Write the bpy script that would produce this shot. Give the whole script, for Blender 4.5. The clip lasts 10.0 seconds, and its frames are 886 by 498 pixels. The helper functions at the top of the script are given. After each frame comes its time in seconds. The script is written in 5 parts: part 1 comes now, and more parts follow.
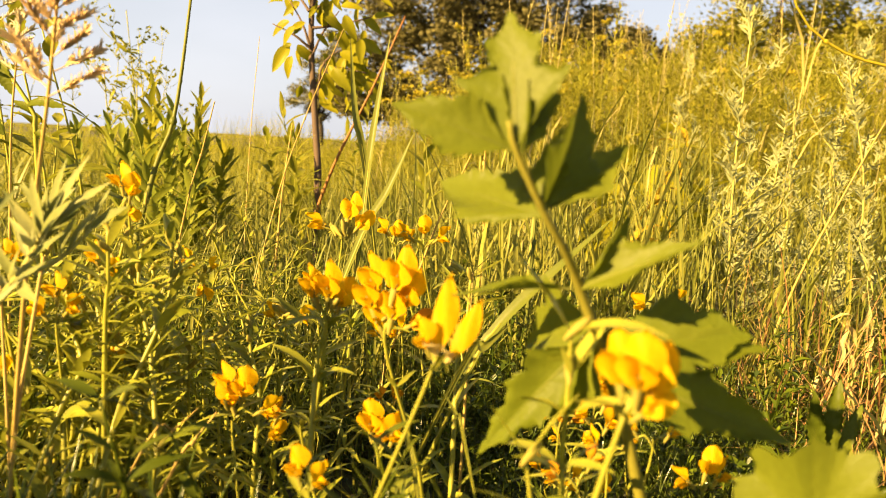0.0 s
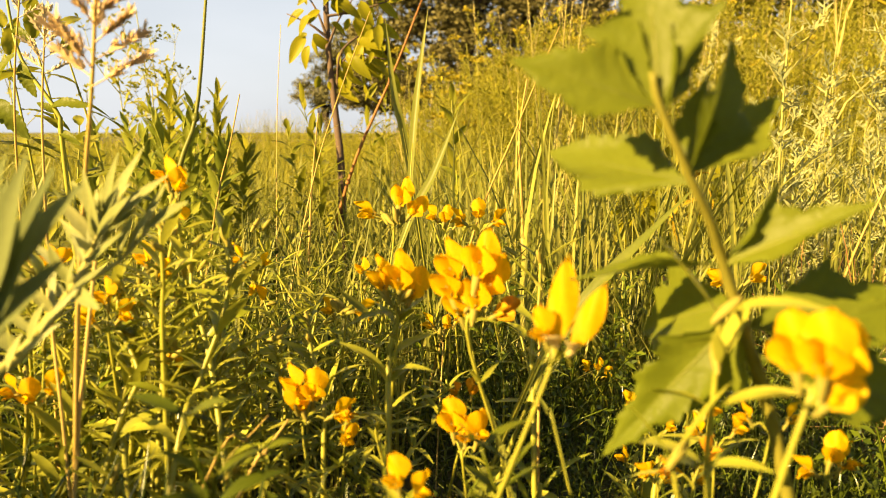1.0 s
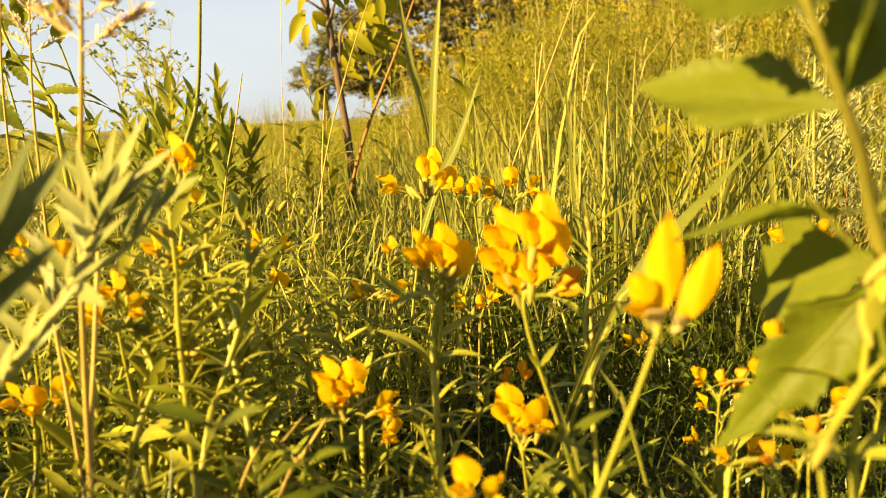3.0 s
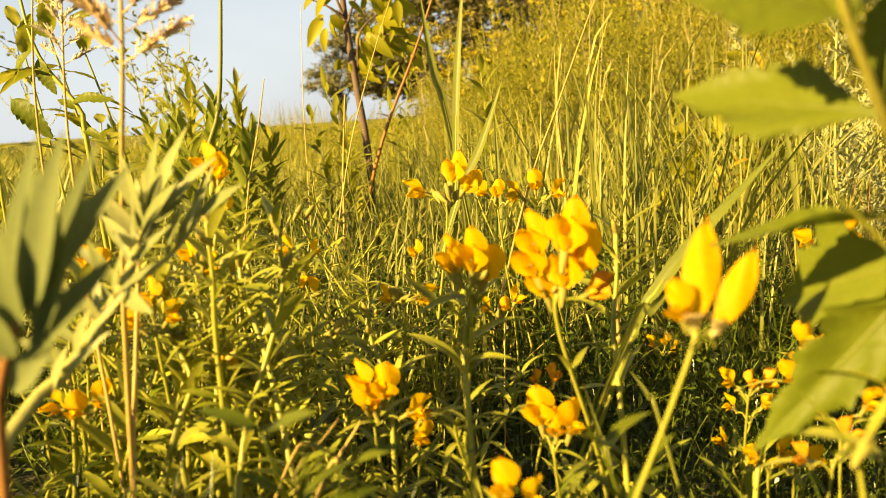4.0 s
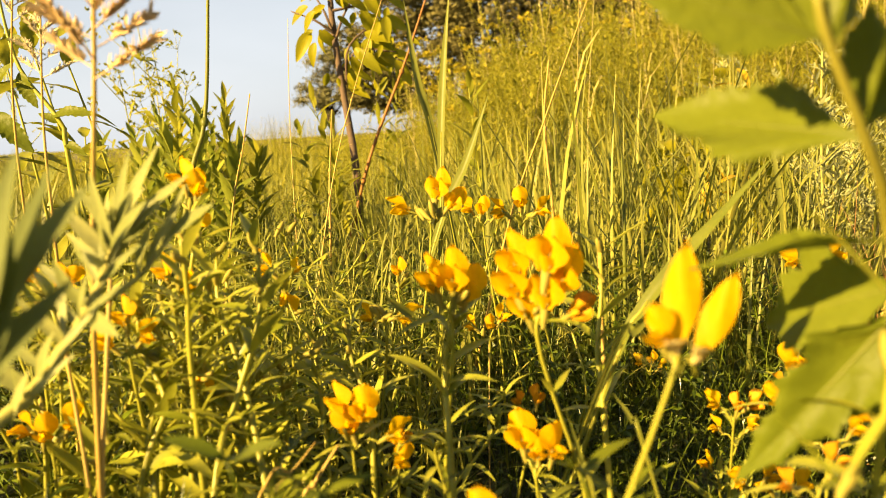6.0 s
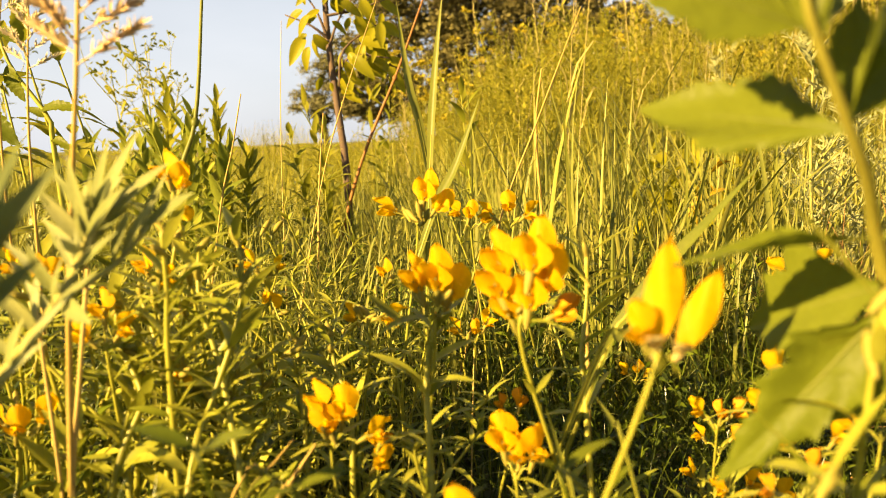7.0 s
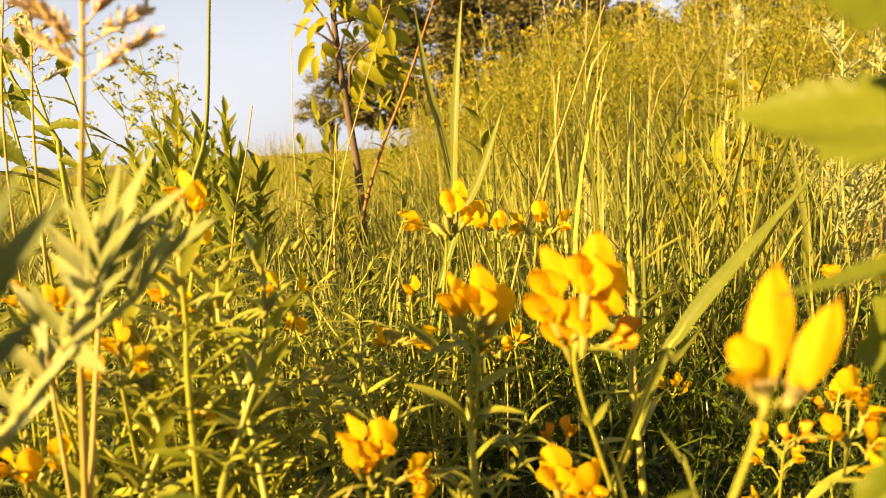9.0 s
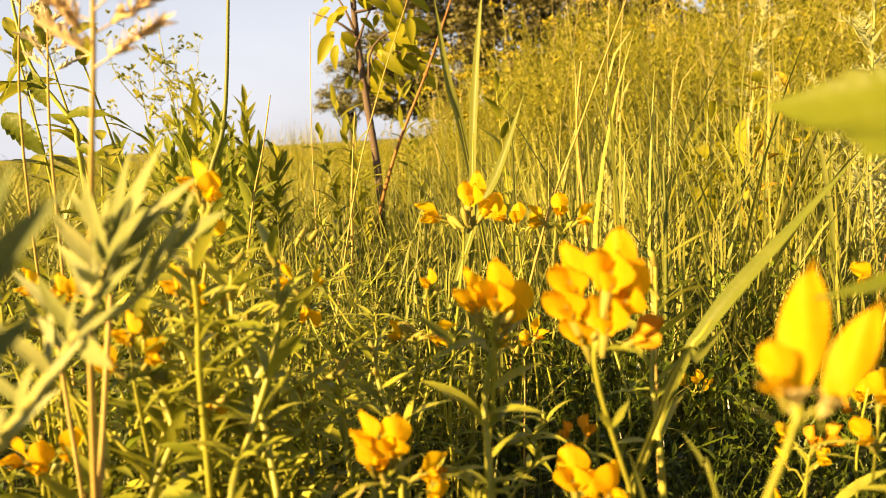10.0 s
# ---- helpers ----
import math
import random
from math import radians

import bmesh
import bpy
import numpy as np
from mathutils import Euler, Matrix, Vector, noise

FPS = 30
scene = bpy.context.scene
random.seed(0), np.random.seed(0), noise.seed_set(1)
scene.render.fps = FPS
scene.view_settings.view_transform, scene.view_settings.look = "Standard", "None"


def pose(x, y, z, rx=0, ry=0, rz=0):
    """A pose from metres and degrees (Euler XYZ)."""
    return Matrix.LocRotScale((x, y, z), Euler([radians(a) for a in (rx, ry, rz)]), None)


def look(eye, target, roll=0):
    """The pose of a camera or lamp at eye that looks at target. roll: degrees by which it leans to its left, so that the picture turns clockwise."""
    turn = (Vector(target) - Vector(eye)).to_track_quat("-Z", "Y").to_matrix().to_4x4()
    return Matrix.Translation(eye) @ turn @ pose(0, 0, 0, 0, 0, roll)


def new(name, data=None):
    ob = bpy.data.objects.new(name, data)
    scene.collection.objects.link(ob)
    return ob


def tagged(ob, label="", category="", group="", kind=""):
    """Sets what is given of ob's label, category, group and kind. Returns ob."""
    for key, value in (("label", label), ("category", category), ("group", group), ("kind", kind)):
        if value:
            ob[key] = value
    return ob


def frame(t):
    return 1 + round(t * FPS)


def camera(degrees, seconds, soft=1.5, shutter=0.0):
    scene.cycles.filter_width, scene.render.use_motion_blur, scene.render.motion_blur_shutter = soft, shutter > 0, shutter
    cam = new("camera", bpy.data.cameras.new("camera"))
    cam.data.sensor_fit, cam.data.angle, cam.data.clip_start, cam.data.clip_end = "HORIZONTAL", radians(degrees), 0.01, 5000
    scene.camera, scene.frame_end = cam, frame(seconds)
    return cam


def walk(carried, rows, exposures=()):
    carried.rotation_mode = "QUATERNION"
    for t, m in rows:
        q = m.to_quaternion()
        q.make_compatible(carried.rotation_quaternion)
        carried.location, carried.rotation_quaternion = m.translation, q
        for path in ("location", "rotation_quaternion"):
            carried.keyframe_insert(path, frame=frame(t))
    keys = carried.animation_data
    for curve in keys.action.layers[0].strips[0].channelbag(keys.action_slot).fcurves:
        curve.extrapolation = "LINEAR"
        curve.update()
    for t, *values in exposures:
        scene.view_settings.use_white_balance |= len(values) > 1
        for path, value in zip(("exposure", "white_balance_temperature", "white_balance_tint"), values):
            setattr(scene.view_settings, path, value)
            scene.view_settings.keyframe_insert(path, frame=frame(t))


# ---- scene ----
cam = camera(60.5, 10.0, soft=0.85)
cam.data.dof.use_dof, cam.data.dof.focus_distance, cam.data.dof.aperture_fstop = True, 0.80, 10.5
PATH = [
    (0, (0.0685, -0.0216, 0.3366), (-0.0568, 1.9560, 0.0651), 3.03),
    (0.5, (0.0526, -0.0075, 0.3336), (-0.0552, 1.9685, 0.0436), 2.02),
    (1, (0.0288, 0.0107, 0.3285), (-0.1277, 1.9813, 0.0250), -0.03),
    (1.5, (0.0110, 0.0390, 0.3209), (-0.1586, 2.0027, -0.0181), -2.42),
    (2, (0.0051, 0.0571, 0.3164), (-0.1662, 2.0191, -0.0318), -3.01),
    (3.3, (0.0041, 0.0571, 0.3163), (-0.1711, 2.0179, -0.0369), -3.11),
    (3.5, (0.0011, 0.0561, 0.3182), (-0.1821, 2.0160, -0.0353), -3.40),
    (4, (-0.0030, 0.0510, 0.3200), (-0.2154, 2.0089, -0.0284), -3.78),
    (4.5, (-0.0030, 0.0500, 0.3199), (-0.2138, 2.0109, -0.0124), -3.78),
    (5, (-0.0011, 0.0489, 0.3229), (-0.2121, 2.0118, 0.0028), -3.89),
    (5.2, (0.0009, 0.0499, 0.3240), (-0.1963, 2.0153, 0.0104), -3.80),
    (6.5, (0.0021, 0.0621, 0.3174), (-0.1732, 2.0296, 0.0042), -3.12),
    (7, (0.0042, 0.0622, 0.3145), (-0.1568, 2.0348, 0.0269), -2.03),
    (7.5, (0.0051, 0.0641, 0.3156), (-0.1546, 2.0362, 0.0231), -2.23),
    (8, (-0.0009, 0.0801, 0.3159), (-0.1344, 2.0530, 0.0162), -2.76),
    (8.5, (-0.0109, 0.0971, 0.3172), (-0.1728, 2.0694, 0.0276), -3.83),
    (9, (-0.0129, 0.0931, 0.3180), (-0.1972, 2.0658, 0.0449), -3.62),
    (9.5, (-0.0159, 0.0821, 0.3176), (-0.2644, 2.0484, 0.0496), -3.66),
    (10, (-0.0129, 0.1021, 0.3183), (-0.2466, 2.0664, 0.0238), -3.27),
]
walk(cam, [(t, look(eye, target, roll)) for t, eye, target, roll in PATH], [(0.0, 2.50, 6500, 11), (1.5, 2.45, 6500, 6), (4.5, 2.45, 6500, 4), (6.5, 2.48, 6500, 8), (8.0, 2.50, 6500, 10), (10.0, 2.50, 6500, 13)])

# ---- daylight ----
SUN_ELEV, SUN_AZ = 25.0, 230.0  # degrees; azimuth clockwise from +y, the sun stands behind the camera on its left
world = bpy.data.worlds.new("sky")
scene.world = world
world.use_nodes = True
wn, wl = world.node_tree.nodes, world.node_tree.links
wn.clear()
sky = wn.new("ShaderNodeTexSky")
sky.sky_type, sky.sun_disc = "NISHITA", False
sky.sun_elevation, sky.sun_rotation = radians(SUN_ELEV), radians(SUN_AZ)
sky.air_density, sky.dust_density, sky.ozone_density = 1.0, 2.0, 1.0
w_co = wn.new("ShaderNodeTexCoord")
w_map = wn.new("ShaderNodeMapping")
w_map.inputs["Scale"].default_value = (1.0, 1.0, 3.0)
w_noise = wn.new("ShaderNodeTexNoise")
w_noise.inputs["Scale"].default_value, w_noise.inputs["Detail"].default_value = 2.2, 6.0
w_sep = wn.new("ShaderNodeSeparateXYZ")
w_haze = wn.new("ShaderNodeMapRange")  # thin high cloud, thick towards the horizon
w_haze.inputs["From Min"].default_value, w_haze.inputs["From Max"].default_value = 0.0, 0.75
w_haze.inputs["To Min"].default_value, w_haze.inputs["To Max"].default_value = 0.80, 0.10
w_var = wn.new("ShaderNodeMath")
w_var.operation = "MULTIPLY_ADD"
w_var.inputs[1].default_value = 0.5
w_off = wn.new("ShaderNodeMath")
w_off.operation = "SUBTRACT"
w_off.inputs[1].default_value = 0.25
w_off.use_clamp = True
w_mix = wn.new("ShaderNodeMixRGB")
w_mix.inputs[2].default_value = (8.1, 8.2, 8.7, 1)
w_bg = wn.new("ShaderNodeBackground")
w_bg.inputs["Strength"].default_value = 0.0217
w_out = wn.new("ShaderNodeOutputWorld")
wl.new(w_co.outputs["Generated"], w_map.inputs[0])
wl.new(w_map.outputs[0], w_noise.inputs["Vector"])
wl.new(w_co.outputs["Generated"], w_sep.inputs[0])
wl.new(w_sep.outputs["Z"], w_haze.inputs["Value"])
wl.new(w_noise.outputs[0], w_var.inputs[0])
wl.new(w_haze.outputs[0], w_var.inputs[2])
wl.new(w_var.outputs[0], w_off.inputs[0])
wl.new(w_off.outputs[0], w_mix.inputs[0])
wl.new(sky.outputs[0], w_mix.inputs[1])
wl.new(w_mix.outputs[0], w_bg.inputs[0])
wl.new(w_bg.outputs[0], w_out.inputs[0])

sun_data = bpy.data.lights.new("sun", "SUN")
sun_data.energy, sun_data.angle, sun_data.color = 5.0, radians(0.6), (1.0, 0.66, 0.26)
sun = new("sun", sun_data)
_a, _e = radians(SUN_AZ), radians(SUN_ELEV)
sun_from = Vector((math.sin(_a) * math.cos(_e), math.cos(_a) * math.cos(_e), math.sin(_e)))
sun.matrix_world = look(sun_from * 20, (0, 0, 0))


# ---- materials ----
def leafy(name, dark, light, trans=0.35, rough=0.5, per="island", tint=None, scale=60.0, bump=0.15, mid=None, spec=0.14):
    """A thin plant surface: colour varied per piece and by two noises, some light passing through."""
    m = bpy.data.materials.new(name)
    m.use_nodes = True
    n, l = m.node_tree.nodes, m.node_tree.links
    n.clear()
    co = n.new("ShaderNodeTexCoord")
    if per == "island":
        rnd = n.new("ShaderNodeNewGeometry").outputs["Random Per Island"]
    else:
        rnd = n.new("ShaderNodeObjectInfo").outputs["Random"]
    n1 = n.new("ShaderNodeTexNoise")
    n1.inputs["Scale"].default_value, n1.inputs["Detail"].default_value = scale, 4.0
    n2 = n.new("ShaderNodeTexNoise")
    n2.inputs["Scale"].default_value, n2.inputs["Detail"].default_value = scale * 9, 3.0
    l.new(co.outputs["Object"], n1.inputs["Vector"])
    l.new(co.outputs["Object"], n2.inputs["Vector"])
    add = n.new("ShaderNodeMath")
    add.operation = "MULTIPLY_ADD"
    add.inputs[1].default_value = 0.55
    l.new(rnd, add.inputs[0])
    mul = n.new("ShaderNodeMath")
    mul.operation = "MULTIPLY"
    mul.inputs[1].default_value = 0.5
    l.new(n1.outputs[0], mul.inputs[0])
    l.new(mul.outputs[0], add.inputs[2])
    ramp = n.new("ShaderNodeValToRGB")
    ramp.color_ramp.elements[0].position, ramp.color_ramp.elements[1].position = 0.15, 0.9
    ramp.color_ramp.elements[0].color, ramp.color_ramp.elements[1].color = (*dark, 1), (*light, 1)
    if mid:
        e = ramp.color_ramp.elements.new(0.5)
        e.color = (*mid, 1)
    if tint:
        e = ramp.color_ramp.elements.new(0.93)
        e.color = (*tint, 1)
    l.new(add.outputs[0], ramp.inputs[0])
    fine = n.new("ShaderNodeMixRGB")
    fine.blend_type = "MULTIPLY"
    fine.inputs[0].default_value = 0.45
    fr = n.new("ShaderNodeValToRGB")
    fr.color_ramp.elements[0].color, fr.color_ramp.elements[1].color = (0.55, 0.55, 0.5, 1), (1.25, 1.25, 1.2, 1)
    l.new(n2.outputs[0], fr.inputs[0])
    l.new(ramp.outputs[0], fine.inputs[1])
    l.new(fr.outputs[0], fine.inputs[2])
    b = n.new("ShaderNodeBsdfPrincipled")
    b.inputs["Roughness"].default_value = rough
    b.inputs["Specular IOR Level"].default_value = spec
    bp = n.new("ShaderNodeBump")
    bp.inputs["Strength"].default_value, bp.inputs["Distance"].default_value = bump, 0.0006
    l.new(n2.outputs[0], bp.inputs["Height"])
    l.new(bp.outputs[0], b.inputs["Normal"])
    l.new(fine.outputs[0], b.inputs["Base Color"])
    t = n.new("ShaderNodeBsdfTranslucent")
    l.new(fine.outputs[0], t.inputs["Color"])
    mix = n.new("ShaderNodeMixShader")
    mix.inputs[0].default_value = trans
    out = n.new("ShaderNodeOutputMaterial")
    l.new(b.outputs[0], mix.inputs[1])
    l.new(t.outputs[0], mix.inputs[2])
    l.new(mix.outputs[0], out.inputs[0])
    return m


M_PETAL = leafy("yellow_petal", (0.74, 0.43, 0.002), (0.79, 0.52, 0.004), 0.66, 0.55, "object", scale=120, bump=0.1)
M_PETAL_OLD = leafy("orange_petal", (0.52, 0.20, 0.006), (0.60, 0.33, 0.007), 0.4, 0.6, "object", scale=150)
M_BUD = leafy("pale_bud", (0.2352, 0.224, 0.0336), (0.3472, 0.2912, 0.056), 0.3, 0.6, "object")
M_VETCH = leafy("vetch_green", (0.19, 0.20, 0.014), (0.40, 0.385, 0.05), 0.3, 0.4, spec=0.3)
M_VETCH_O = leafy("vetch_leaf_green", (0.15, 0.18, 0.011), (0.41, 0.40, 0.045), 0.38, 0.4, "object", spec=0.3)
# green taken darker so that the colour itself carries the shade between stems
M_UNDER = leafy("shaded_understorey_green", (0.011, 0.0255, 0.0017), (0.1232, 0.1598, 0.0085), 0.2, 0.32, tint=(0.238, 0.1904, 0.0571), spec=0.25)
# the turf's shade is put into these greens, its highlights into the tint
M_FINE = leafy("shaded_turf_green", (0.018, 0.034, 0.003), (0.115, 0.145, 0.014), 0.25, 0.3, tint=(0.34, 0.30, 0.12), spec=0.3)
M_YELLOWLEAF = leafy("yellowed_leaf", (0.308, 0.2016, 0.0112), (0.42, 0.2912, 0.0168), 0.35, 0.5, "object")
M_GRASS = leafy("meadow_grass", (0.1092, 0.1229, 0.0095), (0.3415, 0.3174, 0.055), 0.40, 0.45, tint=(0.4235, 0.3615, 0.1629), mid=(0.1845, 0.1981, 0.0341), spec=0.25)
M_FARGRASS = leafy("far_meadow_grass", (0.155, 0.16, 0.011), (0.375, 0.34, 0.038), 0.46, 0.55, tint=(0.4086, 0.3427, 0.1055), scale=6, mid=(0.24, 0.236, 0.021))
M_STRAW = leafy("dry_straw", (0.26, 0.22, 0.055), (0.42, 0.365, 0.135), 0.2, 0.55)
M_STRAW_O = leafy("golden_straw", (0.36, 0.25, 0.05), (0.50, 0.38, 0.12), 0.25, 0.6, "object")
M_BLADE = leafy("broad_blade", (0.1064, 0.1288, 0.0168), (0.2016, 0.2072, 0.0392), 0.35, 0.4, "object")
M_LOBED = leafy("lobed_leaf_green", (0.108, 0.136, 0.009), (0.145, 0.166, 0.014), 0.46, 0.45, "object", scale=60, bump=0.6)
M_LOBED_STEM = leafy("lobed_plant_stem", (0.14, 0.14, 0.015), (0.21, 0.19, 0.03), 0.1, 0.5)
M_GREY = leafy("grey_green_leaf", (0.15, 0.175, 0.042), (0.31, 0.315, 0.115), 0.3, 0.65, "object")
M_GREYSTEM = leafy("grey_green_stem", (0.25, 0.24, 0.05), (0.34, 0.32, 0.095), 0.1, 0.65)
M_SILVER = leafy("silvery_leaf", (0.17, 0.19, 0.072), (0.33, 0.345, 0.155), 0.25, 0.7)
M_WEED = leafy("dark_weed_leaf", (0.12, 0.16, 0.016), (0.32, 0.335, 0.045), 0.44, 0.45, "object")
M_WEEDB = leafy("weed_leaf", (0.1452, 0.167, 0.0109), (0.3048, 0.2903, 0.0254), 0.45, 0.45, "object")
M_SAPLEAF = leafy("sapling_leaf", (0.18, 0.19, 0.008), (0.36, 0.33, 0.014), 0.55, 0.4, "object")
M_BARK = leafy("sapling_bark", (0.05, 0.036, 0.024), (0.125, 0.088, 0.06), 0.0, 0.8, scale=90, bump=0.8)
M_RED = leafy("red_stem", (0.168, 0.0728, 0.0168), (0.252, 0.1232, 0.0336), 0.05, 0.5)
M_TREE = leafy("tree_leaf", (0.0476, 0.0476, 0.0157), (0.168, 0.1484, 0.0476), 0.2, 0.7, scale=0.6)
# leaf colour paled and greyed to stand for haze over the distance
M_TREE_F = leafy("hazed_tree_leaf", (0.0896, 0.0952, 0.0392), (0.1904, 0.1792, 0.0784), 0.2, 0.8, scale=0.6)
M_TREE_R = leafy("bright_tree_leaf", (0.12, 0.125, 0.010), (0.25, 0.235, 0.026), 0.3, 0.7, scale=0.6)
M_TRUNK = leafy("tree_bark", (0.0224, 0.0168, 0.0123), (0.056, 0.0448, 0.0336), 0.0, 0.9, scale=3)
M_FLUFF = leafy("rosy_straw", (0.4872, 0.3492, 0.1624), (0.6658, 0.5197, 0.2923), 0.3, 0.7)
M_PALEFLUFF = leafy("whitish_straw", (0.52, 0.44, 0.26), (0.70, 0.62, 0.42), 0.3, 0.7)
# deep green, with the shadow over the low shoots put into it
M_SHOOT = leafy("shade_darkened_shoot", (0.0405, 0.0585, 0.0036), (0.117, 0.135, 0.009), 0.3, 0.45, "object")
M_DOWNY = leafy("downy_green_leaf", (0.10, 0.13, 0.034), (0.18, 0.205, 0.066), 0.42, 0.7, "object")
M_PALE = leafy("cream_petal", (0.50, 0.40, 0.14), (0.62, 0.52, 0.24), 0.35, 0.6, "object")
M_YUMBEL = leafy("yellow_umbel", (0.2352, 0.2016, 0.0112), (0.3472, 0.28, 0.0168), 0.25, 0.7)


def soil():
    m = bpy.data.materials.new("meadow_soil")
    m.use_nodes = True
    n, l = m.node_tree.nodes, m.node_tree.links
    b = n["Principled BSDF"]
    co = n.new("ShaderNodeTexCoord")
    a = n.new("ShaderNodeTexNoise")
    a.inputs["Scale"].default_value, a.inputs["Detail"].default_value = 1.3, 10.0
    c = n.new("ShaderNodeTexNoise")
    c.inputs["Scale"].default_value, c.inputs["Detail"].default_value = 45.0, 6.0
    l.new(co.outputs["Object"], a.inputs["Vector"])
    l.new(co.outputs["Object"], c.inputs["Vector"])
    mx = n.new("ShaderNodeMath")
    mx.operation = "MULTIPLY_ADD"
    mx.inputs[1].default_value = 0.5
    l.new(a.outputs[0], mx.inputs[0])
    hf = n.new("ShaderNodeMath")
    hf.operation = "MULTIPLY"
    hf.inputs[1].default_value = 0.5
    l.new(c.outputs[0], hf.inputs[0])
    l.new(hf.outputs[0], mx.inputs[2])
    r = n.new("ShaderNodeValToRGB")
    r.color_ramp.elements[0].position, r.color_ramp.elements[1].position = 0.35, 0.68
    r.color_ramp.elements[0].color, r.color_ramp.elements[1].color = (0.010, 0.010, 0.004, 1), (0.085, 0.080, 0.022, 1)
    l.new(mx.outputs[0], r.inputs[0])
    l.new(r.outputs[0], b.inputs["Base Color"])
    b.inputs["Roughness"].default_value = 0.95
    bp = n.new("ShaderNodeBump")
    bp.inputs["Strength"].default_value, bp.inputs["Distance"].default_value = 0.7, 0.01
    l.new(c.outputs[0], bp.inputs["Height"])
    l.new(bp.outputs[0], b.inputs["Normal"])
    return m


M_SOIL = soil()

# ---- mesh helpers ----
UP = Vector((0, 0, 1))
rng = random.Random(7)


class Sheet:
    """Collects the vertices and faces of one mesh."""

    def __init__(self):
        self.v, self.f = [], []

    def ribbon(self, pts, widths, face=(0, 0, 1), fold=0.15, across=1):
        """A blade or leaf along pts; widths are half widths; face is the way that its upper side looks."""
        face = Vector(face)
        n = len(pts)
        cols = 2 * across + 1 if across else 2
        start = len(self.v)
        for i in range(n):
            p = Vector(pts[i])
            t = (Vector(pts[min(i + 1, n - 1)]) - Vector(pts[max(i - 1, 0)])).normalized()
            s = t.cross(face)
            s = s.normalized() if s.length > 1e-6 else t.orthogonal().normalized()
            nn = s.cross(t).normalized()
            for k in range(cols):
                c = (k - across) / across if across else 2 * k - 1
                self.v.append(tuple(p + s * (c * widths[i]) + nn * (fold * abs(c) * widths[i])))
        for i in range(n - 1):
            for k in range(cols - 1):
                a = start + i * cols + k
                self.f.append((a, a + 1, a + cols + 1, a + cols))
        return self

    def tube(self, pts, radii, sides=6):
        n = len(pts)
        start = len(self.v)
        ref = None
        for i in range(n):
            p = Vector(pts[i])
            t = (Vector(pts[min(i + 1, n - 1)]) - Vector(pts[max(i - 1, 0)])).normalized()
            ref = t.orthogonal().normalized() if ref is None else (ref - t * ref.dot(t)).normalized()
            b = t.cross(ref)
            for k in range(sides):
                a = 2 * math.pi * k / sides
                self.v.append(tuple(p + (ref * math.cos(a) + b * math.sin(a)) * radii[i]))
        for i in range(n - 1):
            for k in range(sides):
                a, c = start + i * sides + k, start + i * sides + (k + 1) % sides
                self.f.append((a, c, c + sides, a + sides))
        self.f.append(tuple(start + (n - 1) * sides + k for k in range(sides)))
        return self

    def mesh(self, name, material, smooth=True):
        me = bpy.data.meshes.new(name)
        me.from_pydata(self.v, [], self.f)
        me.materials.append(material)
        if smooth:
            me.polygons.foreach_set("use_smooth", [True] * len(me.polygons))
        me.update()
        return me

    def arrays(self):
        return np.array(self.v, dtype=float), self.f


class Bulk:
    """Many turned and scaled copies of small templates, joined into one mesh."""

    def __init__(self):
        self.v, self.f, self.n = [], [], 0

    def add(self, tpl, place, yaw, scale, tilt=None, lean=None):
        tv, tf = tpl
        place = np.asarray(place, float)
        N, k = len(place), len(tv)
        if N == 0:
            return
        yaw, scale = np.broadcast_to(yaw, N), np.broadcast_to(scale, N)
        v = np.repeat(tv[None], N, 0) * scale[:, None, None]
        if tilt is not None:
            c, s = np.cos(tilt)[:, None], np.sin(tilt)[:, None]
            y, z = v[:, :, 1].copy(), v[:, :, 2].copy()
            v[:, :, 1], v[:, :, 2] = c * y - s * z, s * y + c * z
        c, s = np.cos(yaw)[:, None], np.sin(yaw)[:, None]
        x, y = v[:, :, 0].copy(), v[:, :, 1].copy()
        v[:, :, 0], v[:, :, 1] = c * x - s * y, s * x + c * y
        v += place[:, None, :]
        self.v.append(v.reshape(-1, 3))
        for i in range(N):
            o = self.n + i * k
            self.f.extend(tuple(o + q for q in face) for face in tf)
        self.n += N * k

    def build(self, name, material, label, category, kind="stuff"):
        me = bpy.data.meshes.new(name)
        me.from_pydata(np.concatenate(self.v).tolist(), [], self.f)
        me.materials.append(material)
        me.polygons.foreach_set("use_smooth", [True] * len(me.polygons))
        me.update()
        return tagged(new(name, me), label, category, kind=kind)


def part(name, data, material, parent, label="", matrix=None):
    """One mesh object under a thing or a part. data: a Sheet or a mesh to share."""
    me = data.mesh(name, material) if isinstance(data, Sheet) else data
    ob = new(name, me)
    ob.parent = parent
    if matrix is not None:
        ob.matrix_basis = matrix
    if label:
        ob["label"] = label
    return ob


def thing(name, label, category, group=""):
    """An Empty that holds a thing's parts; its parts are given in world metres."""
    return tagged(new(name), label, category, group, "thing")


def smooth(a, b, x):
    t = min(1.0, max(0.0, (x - a) / (b - a)))
    return t * t * (3 - 2 * t)


